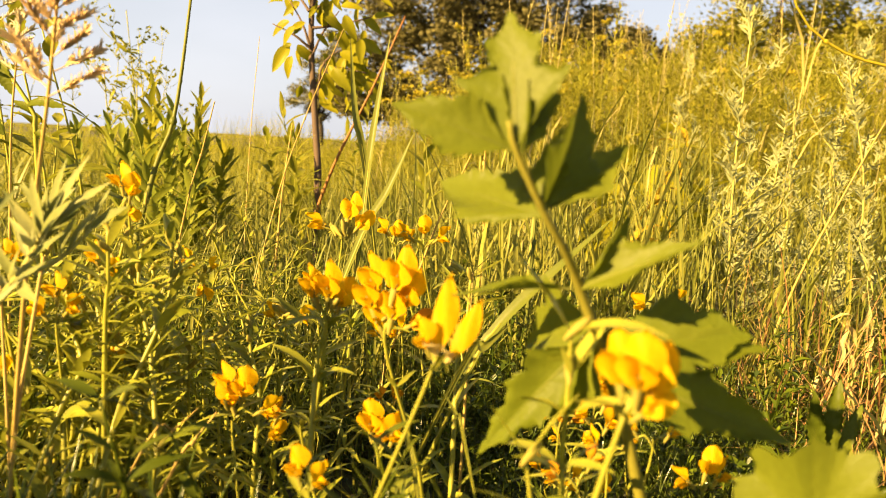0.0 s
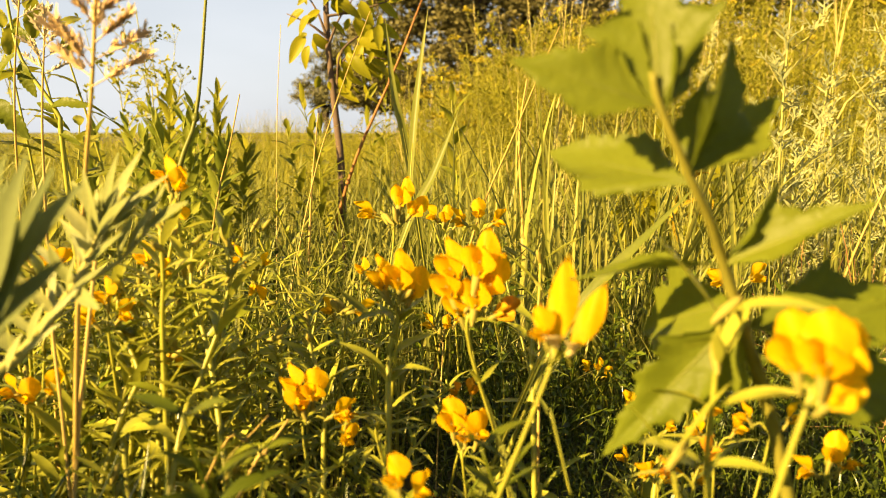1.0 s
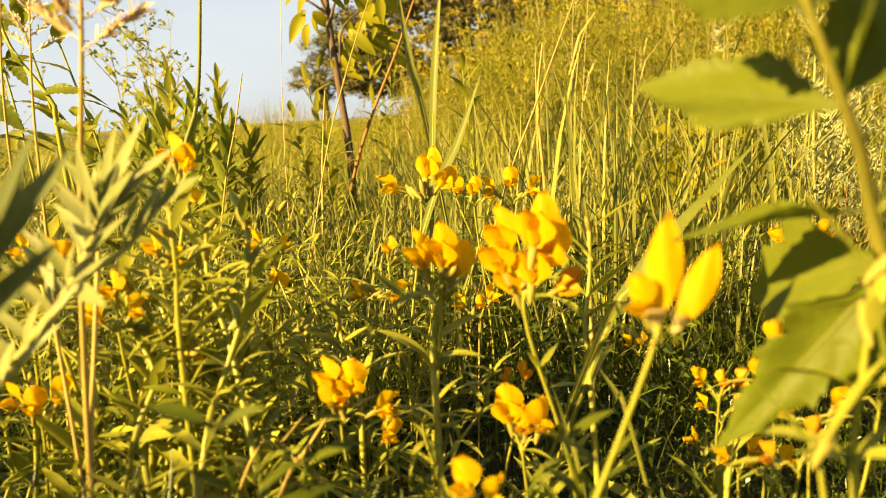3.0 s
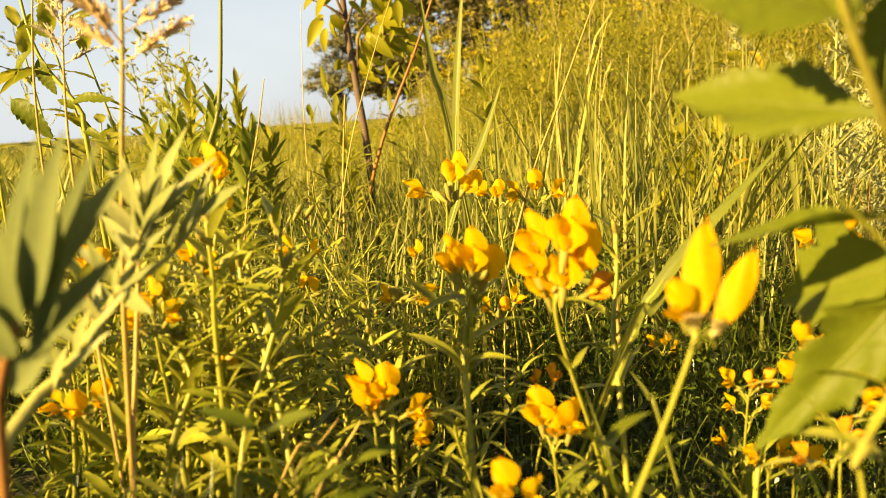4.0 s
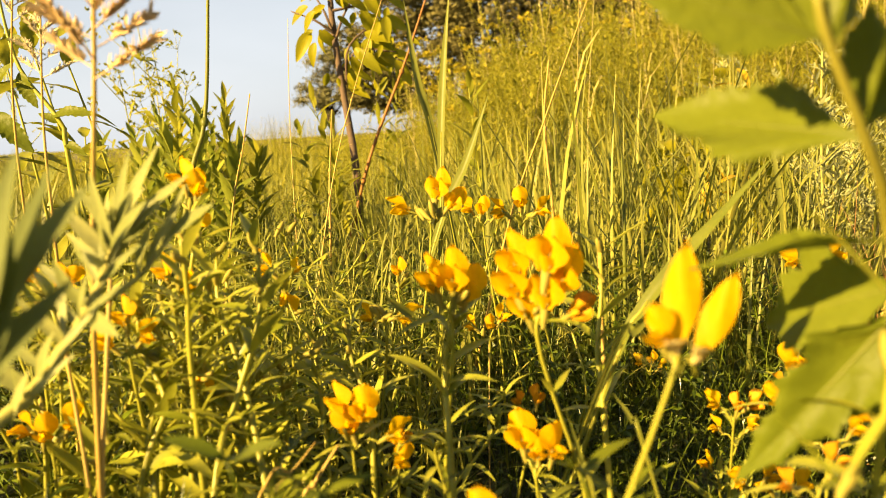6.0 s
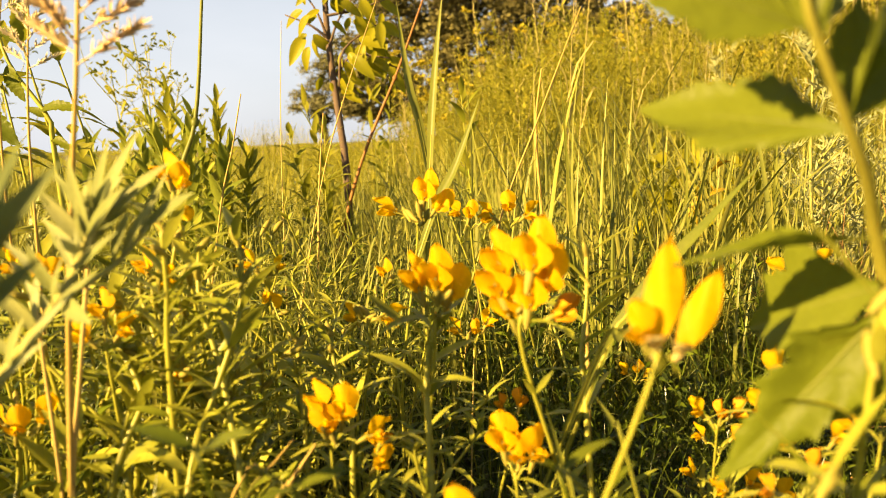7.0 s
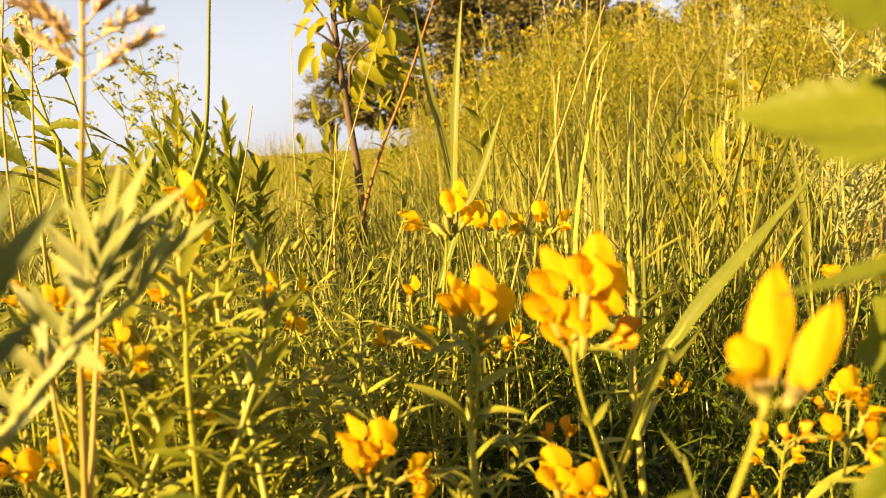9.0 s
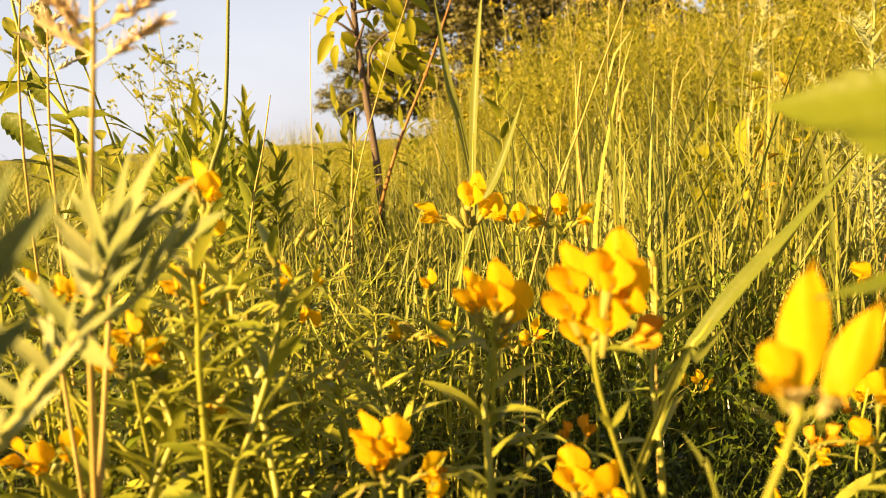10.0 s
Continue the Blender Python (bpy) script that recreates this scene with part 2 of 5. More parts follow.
def spline(pts, n=12):
    """A smooth line through a few points (Catmull-Rom)."""
    p = [Vector(q) for q in pts]
    p = [p[0] * 2 - p[1], *p, p[-1] * 2 - p[-2]]
    out = []
    segs = len(p) - 3
    for i in range(n + 1):
        u = i / n * segs
        k = min(int(u), segs - 1)
        u -= k
        a, b, c, d = p[k:k + 4]
        out.append(0.5 * (2 * b + (c - a) * u + (2 * a - 5 * b + 4 * c - d) * u * u + (3 * b - a - 3 * c + d) * u ** 3))
    return out


def frame_to(base, tip, face):
    """The pose of a piece whose local +y runs from base to tip and whose +z looks along face."""
    y = (Vector(tip) - Vector(base)).normalized()
    x = y.cross(Vector(face)).normalized()
    z = x.cross(y)
    return Matrix.Translation(base) @ Matrix((x, y, z)).transposed().to_4x4()


def lance(length, width, droop=0.2, fold=0.25, n=8, peak=0.4, stalk=0.0, across=1, wave=0.0):
    """A pointed leaf along +y from the origin, drooping towards -z."""
    pts, ws = [], []
    for i in range(n + 1):
        u = i / n
        pts.append((wave * length * math.sin(5 * u), length * (u - 0.15 * droop * u * u), -droop * length * u * u))
        q = u ** (math.log(0.5) / math.log(peak)) if u > 0 else 0
        ws.append(max(0.0004, width * 0.5 * max(math.sin(math.pi * q), 0.0) ** 0.8))
    ws[0] = max(ws[0], width * 0.08)
    return Sheet().ribbon(pts, ws, fold=fold, across=across)


# ---- ground ----
def ground_z(x, y):
    bank = 0.62 * smooth(-1.1, 0.7, x + 0.0 * y) * smooth(2.2, 7.5, y)
    return bank + 0.012 * noise.noise((x * 2.1, y * 2.1, 0.3)) + 0.05 * noise.noise((x * 0.25, y * 0.25, 4.0)) * smooth(2, 10, y)


def make_ground():
    xs = sorted({round(s * (0.06 * k + 0.00035 * k ** 4), 3) for k in range(0, 46) for s in (-1, 1)} | {-3000.0, 3000.0})
    ys = [round(-3000 + 0, 3), -300.0, -40.0, -10.0, -4.0, -2.0, -1.0] + [round(-0.5 + 0.07 * k + 0.0004 * k ** 4, 3) for k in range(0, 46)] + [3500.0]
    sh = Sheet()
    for y in ys:
        for x in xs:
            z = ground_z(x, y) if abs(x) < 1000 and -50 < y < 1500 else 0.0
            sh.v.append((x, y, z))
    w = len(xs)
    for j in range(len(ys) - 1):
        for i in range(w - 1):
            a = j * w + i
            sh.f.append((a, a + 1, a + w + 1, a + w))
    tagged(new("ground", sh.mesh("ground", M_SOIL)), "uneven meadow soil with dry litter under the grass", "ground", kind="structure")


make_ground()

# the canopy of the far field, seen edge-on as far as the horizon
far = Sheet()
for j, y in enumerate((55.0, 90.0, 180.0, 500.0, 1500.0, 3400.0)):
    for i in range(13):
        x = (i - 6) / 6 * (40 + y)
        far.v.append((x, y, (0.12 + 0.05 * noise.noise((x * 0.05, y * 0.03, 7.0))) if j else -0.05))
for j in range(5):
    for i in range(12):
        a = j * 13 + i
        far.f.append((a, a + 1, a + 14, a + 13))
tagged(new("far_field", far.mesh("far_field", M_FARGRASS)), "yellow-green field reaching to the horizon", "field", kind="structure")


# ---- distant trees ----
def leaf_card(s):
    return np.array([(-s * 0.5, 0, 0), (0, -s * 0.25, 0.1 * s), (s * 0.5, 0, 0), (0, s * 0.3, -0.1 * s)]), [(0, 1, 2), (0, 2, 3)]


def tree(base, height, lobes, leaf, n_leaf, material, label, trunk_r=0.4):
    """lobes: crown masses (dx, dy, z, radius)."""
    ob = thing("tree", label, "tree")
    bx, by, bz = base
    limbs = Sheet()
    top = Vector((bx, by, bz + height * 0.55))
    limbs.tube(spline([(bx, by, bz), (bx + 0.3, by, bz + height * 0.25), top], 8), [trunk_r * (1 - 0.07 * i) for i in range(9)], 8)
    for dx, dy, z, r in lobes:
        a = Vector((bx, by, bz + min(z, height * 0.5) * 0.6))
        b = Vector((bx + dx, by + dy, bz + z))
        limbs.tube(spline([a, a.lerp(b, 0.5) + Vector((0, 0, 0.1 * r)), b], 6), [trunk_r * 0.35 * (1 - 0.14 * i) for i in range(7)], 5)
    part("trunk", limbs, M_TRUNK, ob)
    crown = Bulk()
    g = np.random.default_rng(int(abs(bx * 10) + height))
    cl = []
    for dx, dy, z, r in lobes:
        k = int(10 + 9 * r)
        d = g.normal(size=(k, 3))
        d /= np.linalg.norm(d, axis=1)[:, None]
        c = np.array((bx + dx, by + dy, bz + z)) + d * r * g.uniform(0.55, 1.05, (k, 1)) * (1, 1, 0.8)
        cl.append(np.c_[c, g.uniform(0.22, 0.42, k) * r])
    cl = np.concatenate(cl)
    per = n_leaf // len(cl)
    for cx, cy, cz, cr in cl:
        p = g.normal(size=(per, 3)) * cr * 0.5 * (1, 1, 0.75) + (cx, cy, cz)
        crown.add(leaf_card(leaf), p, g.uniform(0, 6.28, per), g.uniform(0.6, 1.3, per), tilt=g.uniform(-1.6, 1.6, per))
    cr = crown.build("crown", material, "", "")
    cr.parent = ob
    return ob


tree((-1.8, 34.0, -1.0), 13.0,
     [(-3.8, 0, 3.6, 1.7), (-3.0, 0.5, 6.2, 2.2), (-0.8, 0, 7.6, 2.6), (1.6, 0, 8.2, 3.0), (3.8, 0.3, 7.0, 2.6), (5.4, 0, 5.4, 2.2), (7.4, 0.2, 5.2, 1.8), (8.7, 0.2, 4.7, 1.3),
      (0.4, -0.6, 4.6, 2.2), (2.6, 0, 3.8, 2.4), (-2.0, 0, 10.2, 2.8), (2.0, 0, 11.4, 2.8), (-1.9, 0.2, 3.0, 1.5)],
     0.20, 92000, M_TREE, "broad dark-green tree with dense rounded crown at the field's edge", 0.45)
tree((10.6, 31.0, -0.5), 12.0,
     [(-1.8, 0, 4.4, 2.2), (1.2, 0, 5.0, 2.6), (0, 0, 7.4, 2.6), (3.4, 0, 4.4, 2.4), (4.6, 0, 6.6, 2.6)],
     0.17, 52000, M_TREE_R, "sunlit yellow-green tree behind the grassy bank", 0.35)
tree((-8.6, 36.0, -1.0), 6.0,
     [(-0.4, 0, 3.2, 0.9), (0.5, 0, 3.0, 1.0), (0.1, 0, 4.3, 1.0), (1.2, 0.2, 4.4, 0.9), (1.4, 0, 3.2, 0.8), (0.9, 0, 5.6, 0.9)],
     0.12, 16000, M_TREE_F, "small grey-green tree far across the field, haze put into its leaf colour", 0.2)


# ---- meadow grass and herbs (uncounted) ----
def blade_template(length, width, bend, n=6):
    pts = [(0, bend * length * (i / n) ** 2, length * (i / n) * (1 - 0.25 * abs(bend) * (i / n))) for i in range(n + 1)]
    ws = [width * 0.5 * (1 - (i / n) ** 2.2) + 0.0002 for i in range(n + 1)]
    return Sheet().ribbon(pts, ws, face=(0, -1, 0), fold=0.3).arrays()


def straw_template(height, seed):
    """A tall thin culm with a narrow seed head and a leaf or two."""
    r = random.Random(seed)
    sh = Sheet()
    b = r.uniform(-0.12, 0.12)
    line = [(b * height * (i / 6) ** 2, 0.3 * b * height * (i / 6) ** 2, height * i / 6) for i in range(7)]
    sh.tube(line, [0.0014 - 0.0001 * i for i in range(7)], 3)
    for k in range(18):
        u = k / 17
        z = height * (0.80 + 0.2 * u)
        x = b * height * (z / height) ** 2
        a = r.uniform(0, 6.28)
        l = 0.012 * (1.2 - u)
        d = Vector((math.cos(a) * 0.45, math.sin(a) * 0.45, 1)).normalized()
        p = Vector((x, 0.3 * x, z))
        sh.ribbon([p, p + d * l * 0.5, p + d * l], [0.0008, 0.0018, 0.0003], face=(math.sin(a), -math.cos(a), 0.2))
    for k in range(2):
        z = height * r.uniform(0.25, 0.6)
        a = r.uniform(0, 6.28)
        d = Vector((math.cos(a), math.sin(a), 0))
        l = r.uniform(0.10, 0.2)
        p = Vector((b * height * (z / height) ** 2, 0.0, z))
        sh.ribbon([p, p + d * l * 0.2 + UP * l * 0.5, p + d * l * 0.5 + UP * l * 0.8, p + d * l * 0.85 + UP * l * 0.75], [0.0018, 0.0026, 0.002, 0.0003], face=(-d.x, -d.y, 0.3))
    return sh.arrays()


def sprig_template(height, seed, leaf=0.028, width=0.005, pairs=7, droop=0.2, lite=False):
    """A leafy herb stem with narrow leaves in pairs."""
    r = random.Random(seed)
    sh = Sheet()
    b, c = r.uniform(-0.3, 0.3), r.uniform(-0.25, 0.25)
    def at(u):
        return Vector((b * height * u * u, c * height * u * (1.2 - u), height * u))
    sh.tube([at(i / 5) for i in range(6)], [0.0011 - 0.0001 * i for i in range(6)], 3)
    for k in range(pairs):
        u = 0.15 + 0.85 * (k + r.random() * 0.5) / pairs
        for s in range(2):
            a = k * 1.9 + s * math.pi + r.uniform(-0.4, 0.4)
            d = Vector((math.cos(a), math.sin(a), r.uniform(0.5, 1.7))).normalized()
            l = leaf * r.uniform(0.6, 1.15)
            p = at(u)
            face = (-d.x * 0.6, -d.y * 0.6, 0.8)
            if lite:
                w = d.cross(Vector(face)).normalized() * width * 0.5
                q = p + d * l * 0.45
                o = len(sh.v)
                sh.v += [tuple(p), tuple(q + w), tuple(p + d * l - UP * droop * l), tuple(q - w)]
                sh.f.append((o, o + 1, o + 2, o + 3))
            else:
                sh.ribbon([p, p + d * l * 0.45, p + d * l - UP * droop * l], [width * 0.12, width * 0.5, width * 0.05], face, fold=0.3)
    return sh.arrays()


gr = np.random.default_rng(11)


def scatter(n, x0, x1, y0, y1, keep=None, bias=1.0):
    """Places on the ground, denser towards y0 where bias is over 1."""
    out = []
    while len(out) < n:
        y = y0 + (y1 - y0) * gr.random() ** bias
        x = gr.uniform(x0, x1)
        if keep is None or keep(x, y):
            out.append((x, y, ground_z(x, y) - 0.004))
    return np.array(out)


def spread(bulk, templates, places, smin, smax, tilt=0.2, size=None):
    which = gr.integers(0, len(templates), len(places))
    s = gr.uniform(smin, smax, len(places))
    if size is not None:
        s = s * np.array([size(p[0], p[1]) for p in places])
    for k, tpl in enumerate(templates):
        m = which == k
        q = int(m.sum())
        bulk.add(tpl, places[m], gr.uniform(0, 6.283, q), s[m], tilt=gr.normal(0, tilt, q))


def clear_of_path(x, y):
    """Clumps with gaps between them, none where the camera goes and few in the dry corner."""
    if abs(x) < 0.16 and y < 0.30:
        return False
    if x > 0.36 and y > 0.5 and gr.random() < 0.5:
        return False
    return noise.noise((x * 9, y * 9, 2.0)) + 0.4 * noise.noise((x * 26, y * 26, 5.0)) > (0.06 if y < 0.72 and x > -0.14 else -0.1)


# unseen grass round and behind the camera, added to shade the flowers' foot
behind = Bulk()
spread(behind, [blade_template(0.26, 0.004, b) for b in (0.1, 0.3, 0.6, -0.4)], scatter(4200, -1.5, 0.9, -1.2, 0.12, lambda x, y: not (-0.15 < x < 0.2 and y > -0.16) and math.hypot(x + 0.3, (y + 0.4) * 1.3) < 1.1 + 0.35 * noise.noise((x * 2, y * 2, 3.0)), 0.8), 0.6, 1.12, 0.25)
spread(behind, [sprig_template(0.24, 90 + k, 0.03, 0.006, 10) for k in range(4)], scatter(500, -1.3, 0.7, -1.0, 0.08, lambda x, y: not (-0.17 < x < 0.22 and y > -0.18), 0.8), 0.6, 1.1, 0.3)
# taller strip added left of the view to keep sun off the low middle
shade_strip = scatter(700, -0.62, -0.34, 0.03, 0.15)
spread(behind, [blade_template(0.382, 0.006, b) for b in (0.05, 0.12, -0.1)], shade_strip, 0.80, 1.0, 0.08)
behind.build("path_grass", M_GRASS, "unseen yellow-green meadow grass, added to shade the low growth", "grass")


# short grass under the camera's way, added below the view to shade the understorey
foot = Bulk()
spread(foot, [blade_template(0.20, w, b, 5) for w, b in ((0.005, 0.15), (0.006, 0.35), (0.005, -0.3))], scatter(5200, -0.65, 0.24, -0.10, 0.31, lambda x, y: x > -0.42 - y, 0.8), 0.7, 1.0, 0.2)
foot.build("short_grass", M_UNDER, "dense short green grass added below the view to shade the understorey", "grass")

# fine understorey round the flowers
def low_middle(x, y):
    """The growth stands lower in the hollow between the flower stalks."""
    return 1.0 - 0.42 * smooth(-0.20, -0.09, x) * (1 - smooth(0.55, 0.75, y)) * (1 - smooth(0.18, 0.3, x))


under = Bulk()
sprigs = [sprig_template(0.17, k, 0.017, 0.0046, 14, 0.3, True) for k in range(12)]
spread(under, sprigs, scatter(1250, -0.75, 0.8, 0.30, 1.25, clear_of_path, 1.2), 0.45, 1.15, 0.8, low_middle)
under.build("understorey_herbs", M_UNDER, "tangled fine green herb stems and narrow leaves among the flowers, darkened as shade", "herbs")


def arc_template(length, width, turn, n=6):
    """A hair-thin blade that rises and curls over."""
    pts, y, z = [], 0.0, 0.0
    for i in range(n + 1):
        a = turn * (i / n) ** 1.4
        pts.append((0.006 * math.sin(5 * i / n), y, z))
        y, z = y + length / n * math.sin(a), z + length / n * math.cos(a)
    return Sheet().ribbon(pts, [width * 0.5 * (1 - (i / n) ** 2) + 0.0001 for i in range(n + 1)], face=(0, -1, 0.3), across=0).arrays()


def turf(x, y):
    """Short grass that closes over the soil to the right of the flowers."""
    if x > 0.37 and y > 0.55 and gr.random() < 0.7:
        return False
    return x > -0.02 + 0.3 * max(0.0, 0.55 - y) or clear_of_path(x, y)


fine = Bulk()
curls = [arc_template(0.16, w, a) for w, a in ((0.0014, 0.9), (0.0022, 1.4), (0.0015, 1.9), (0.0018, 2.4), (0.0015, 2.9), (0.0026, -1.2))]
spread(fine, curls, scatter(12000, -0.75, 0.95, 0.26, 1.25, turf, 1.1), 0.30, 0.95, 0.95, low_middle)
spread(fine, [sprig_template(0.12, 200 + k, 0.012, 0.0040, 9, 0.3, True) for k in range(6)], scatter(1500, -0.02, 0.75, 0.42, 1.2, None, 1.1), 0.35, 0.85, 0.9)
fine.build("fine_grass", M_FINE, "tangle of hair-thin curling green grass under the flowers, darkened as shade", "grass")

# meadow grass in the middle distance
mid = Bulk()
blades = [blade_template(0.42, w, b) for w, b in ((0.0042, 0.10), (0.0072, 0.2), (0.0048, 0.4), (0.0090, 0.3), (0.0055, 0.75), (0.0044, -0.25))]
def mid_size(x, y):
    near_right = smooth(0.22, 0.45, x / y) * (1 - smooth(1.3, 2.2, y))
    return (0.5 + 0.5 * smooth(-0.35, 0.25, x / max(y, 0.5) + 0.05) + 0.10 * noise.noise((x * 3, y * 3, 1.0))) * (1 - 0.3 * near_right)
spread(mid, blades, scatter(6500, -2.2, 2.2, 0.95, 3.2, lambda x, y: abs(x) < 0.75 * y + 0.2, 1.3), 0.45, 1.15, 0.30, mid_size)
spread(mid, [blade_template(0.25, w, b) for w, b in ((0.0030, 0.15), (0.0042, 0.4), (0.0034, 0.7), (0.0026, 1.0), (0.0050, 0.3))], scatter(1150, -0.62, 0.5, 0.52, 1.05, lambda x, y: abs(x) < 0.62 * y and (x < -0.04 or y > 0.85), 0.8), 0.45, 1.0, 0.45, low_middle)
mid.build("meadow_grass", M_GRASS, "yellow-green meadow grass blades in low evening sun", "grass")

# meadow all round, so that it goes on beyond the view
def tuft_template(seed, height, n=8, width=0.010):
    r = random.Random(seed)
    sh = Sheet()
    for k in range(n):
        a, o = r.uniform(0, 6.28), r.uniform(0, 6.28)
        p = Vector((math.cos(o), math.sin(o), 0)) * r.uniform(0, 0.13)
        h, b = height * r.uniform(0.5, 1.1), r.uniform(0.2, 0.9)
        d = Vector((math.cos(a), math.sin(a), 0))
        pts = [p + d * (b * h * u * u) + UP * (h * u * (1 - 0.2 * b * u)) for u in (0, 0.55, 1.0)]
        sh.ribbon(pts, [width * 0.4, width * 0.5, 0.0003], face=(-d.x, -d.y, 0.2), across=0)
    return sh.arrays()


def out_of_view(x, y):
    if math.hypot(x, y) < 0.62 + 0.1 * noise.noise((x * 3, y * 3, 8.0)):
        return False
    return abs(x) > 0.62 * max(y, 0) + 0.1


around = Bulk()
tufts = [tuft_template(k, 0.30) for k in range(6)]
spread(around, tufts, scatter(8500, -6.0, 7.0, -5.0, 8.0, out_of_view, 1.0), 0.7, 1.2, 0.1, lambda x, y: 1.0 + 0.9 * smooth(0.3, 1.5, x) * smooth(0.5, 3, y))
spread(around, tufts, scatter(2200, -5.0, 0.2, 1.3, 9.0, lambda x, y: -0.62 * y - 0.1 < x < 0.3 - 0.06 * y, 1.2), 0.45, 0.75, 0.15)
around.build("surrounding_meadow", M_GRASS, "open meadow of yellow-green grass tufts", "grass")

# tall straws over the bank
tall = Bulk()
straws = [straw_template(0.85, k) for k in range(7)]
def right_of(x, y):
    return x > -0.20 * y + 0.05 and abs(x) < 0.8 * y + 0.3
spread(tall, straws, scatter(420, -1.6, 5.0, 1.5, 7.5, right_of, 1.2), 0.6, 1.1, 0.16, lambda x, y: 0.55 + 0.5 * smooth(-0.2, 0.1, x / y))
hummock = scatter(45, -3.15, -2.15, 8.42, 9.42, lambda x, y: math.hypot(x - -2.65, y - 8.92) < 0.5)
spread(tall, straws, hummock, 0.5, 0.72, 0.12)
tall.build("tall_dry_grass", M_STRAW, "tall straw-coloured grass culms with narrow seed heads", "grass")

# leafy mass of the bank and the far field
bank = Bulk()
herbs = [sprig_template(0.6, 40 + k, 0.05, 0.009, 17, lite=True) for k in range(6)]
def bushy(x, y):
    return on_bank(x, y) and noise.noise((x * 1.3, y * 0.9, 6.0)) + 0.5 * noise.noise((x * 3.1, y * 2.3, 9.0)) > -0.02
def on_bank(x, y):
    return x > -0.22 * y - 0.1 and abs(x) < 0.85 * y + 0.5
spread(bank, herbs, scatter(2800, -3.0, 7.0, 2.4, 9.5, on_bank, 1.1), 0.5, 1.1, 0.25, lambda x, y: 0.55 + 0.45 * smooth(-0.2, 0.05, x / y))
wide = [blade_template(0.5, 0.0045, b, 4) for b in (0.1, 0.3, 0.5, -0.3)]
spread(bank, wide, scatter(5000, -3.0, 7.0, 2.4, 9.5, on_bank, 1.1), 0.6, 1.3, 0.4, lambda x, y: 0.55 + 0.45 * smooth(-0.2, 0.05, x / y))
feathery = [sprig_template(0.55, 60 + k, 0.022, 0.0062, 46, 0.1, True) for k in range(5)]
spread(bank, feathery, scatter(3000, -2.5, 6.0, 2.3, 8.5, bushy, 1.2), 0.6, 1.4, 0.22, lambda x, y: 0.55 + 0.45 * smooth(-0.2, 0.05, x / y))
bank.build("bank_herbs", M_FARGRASS, "sunlit yellow-green herbs and grass covering the bank", "grass")

field = Bulk()
short = [blade_template(0.26, 0.006, b, 3) for b in (0.15, 0.4, -0.3)]
spread(field, short, scatter(9000, -9.0, 1.0, 2.6, 14.0, lambda x, y: x < -0.15 * y and x > -0.95 * y, 1.4), 0.6, 1.15, 0.2)
far_tuft = [blade_template(0.28, 0.03, b, 3) for b in (0.2, -0.4)]
spread(field, far_tuft, scatter(6000, -60.0, 20.0, 12.0, 70.0, lambda x, y: abs(x) < 0.9 * y, 1.3), 0.6, 1.2, 0.3)
spread(field, wide, scatter(420, -3.25, -2.05, 8.32, 9.52, lambda x, y: math.hypot(x - -2.65, y - 8.92) < 0.6), 0.8, 1.3, 0.25)
field.build("field_grass", M_FARGRASS, "low yellow-green grass of the open field", "grass")


# ---- flowers ----
def petal_sheet(length, width, fold, curl, tip=0.75, n=9, across=3, dome=0.5):
    """A petal rising along +z from the origin; fold closes its halves backwards (+y), curl bends it back."""
    sh = Sheet()
    cols = 2 * across + 1
    for i in range(n + 1):
        u = math.sin(0.5 * math.pi * i / n) ** 1.15
        top = max(0.0, 1 - max(0.0, (u - 0.45) / 0.55) ** 2) ** dome
        w = width * 0.5 * (0.22 + 0.78 * smooth(0.0, 0.5, u) ** tip) * top
        w = max(w, width * 0.05)
        for k in range(cols):
            c = (k - across) / across
            y = curl * length * u * u + fold * abs(c) * w + 0.08 * width * math.sin(8 * u + 3.5 * c)
            sh.v.append((c * w * math.cos(fold * 0.6), y, length * u * (1 - 0.06 * abs(c) ** 2)))
    for i in range(n):
        for k in range(cols - 1):
            a = i * cols + k
            sh.f.append((a, a + 1, a + cols + 1, a + cols))
    return sh


def calyx_sheet():
    sh = Sheet()
    sh.tube([(0, 0, -0.004), (0, 0, -0.001), (0, -0.0004, 0.002), (0, -0.0006, 0.0045)], [0.0006, 0.0013, 0.0016, 0.0015], 8)
    for k in range(5):
        a = 2 * math.pi * k / 5
        d = Vector((math.cos(a), math.sin(a), 0))
        p = d * 0.0021 + Vector((0, -0.0006, 0.004))
        sh.ribbon([p, p + d * 0.0006 + UP * 0.0022, p + d * 0.0016 + UP * 0.004], [0.0009, 0.0006, 0.0001], face=d)
    return sh


STANDARDS = [petal_sheet(0.0165, w, f, c, 1.0, 11, dome=d).mesh("standard_petal", M_PETAL) for w, f, c, d in ((0.0118, 0.5, 0.10, 0.42), (0.0098, 0.45, 0.03, 0.52), (0.0132, 0.4, 0.16, 0.36))]
KEEL_PALE = petal_sheet(0.0052, 0.0042, 0.6, -0.1, 1.0, 7, 2).mesh("keel", M_PALE)
CALYX_SHORT = Sheet().tube([(0, 0, -0.0012), (0, 0, -0.0004), (0, 0, 0.0004), (0, 0, 0.0011)], [0.0004, 0.0008, 0.0010, 0.0008], 8).mesh("flower", M_PALE)
STANDARD_TALL = petal_sheet(0.0165, 0.0056, 0.35, 0.03, 0.6, 12, dome=0.75).mesh("standard_petal", M_PETAL)
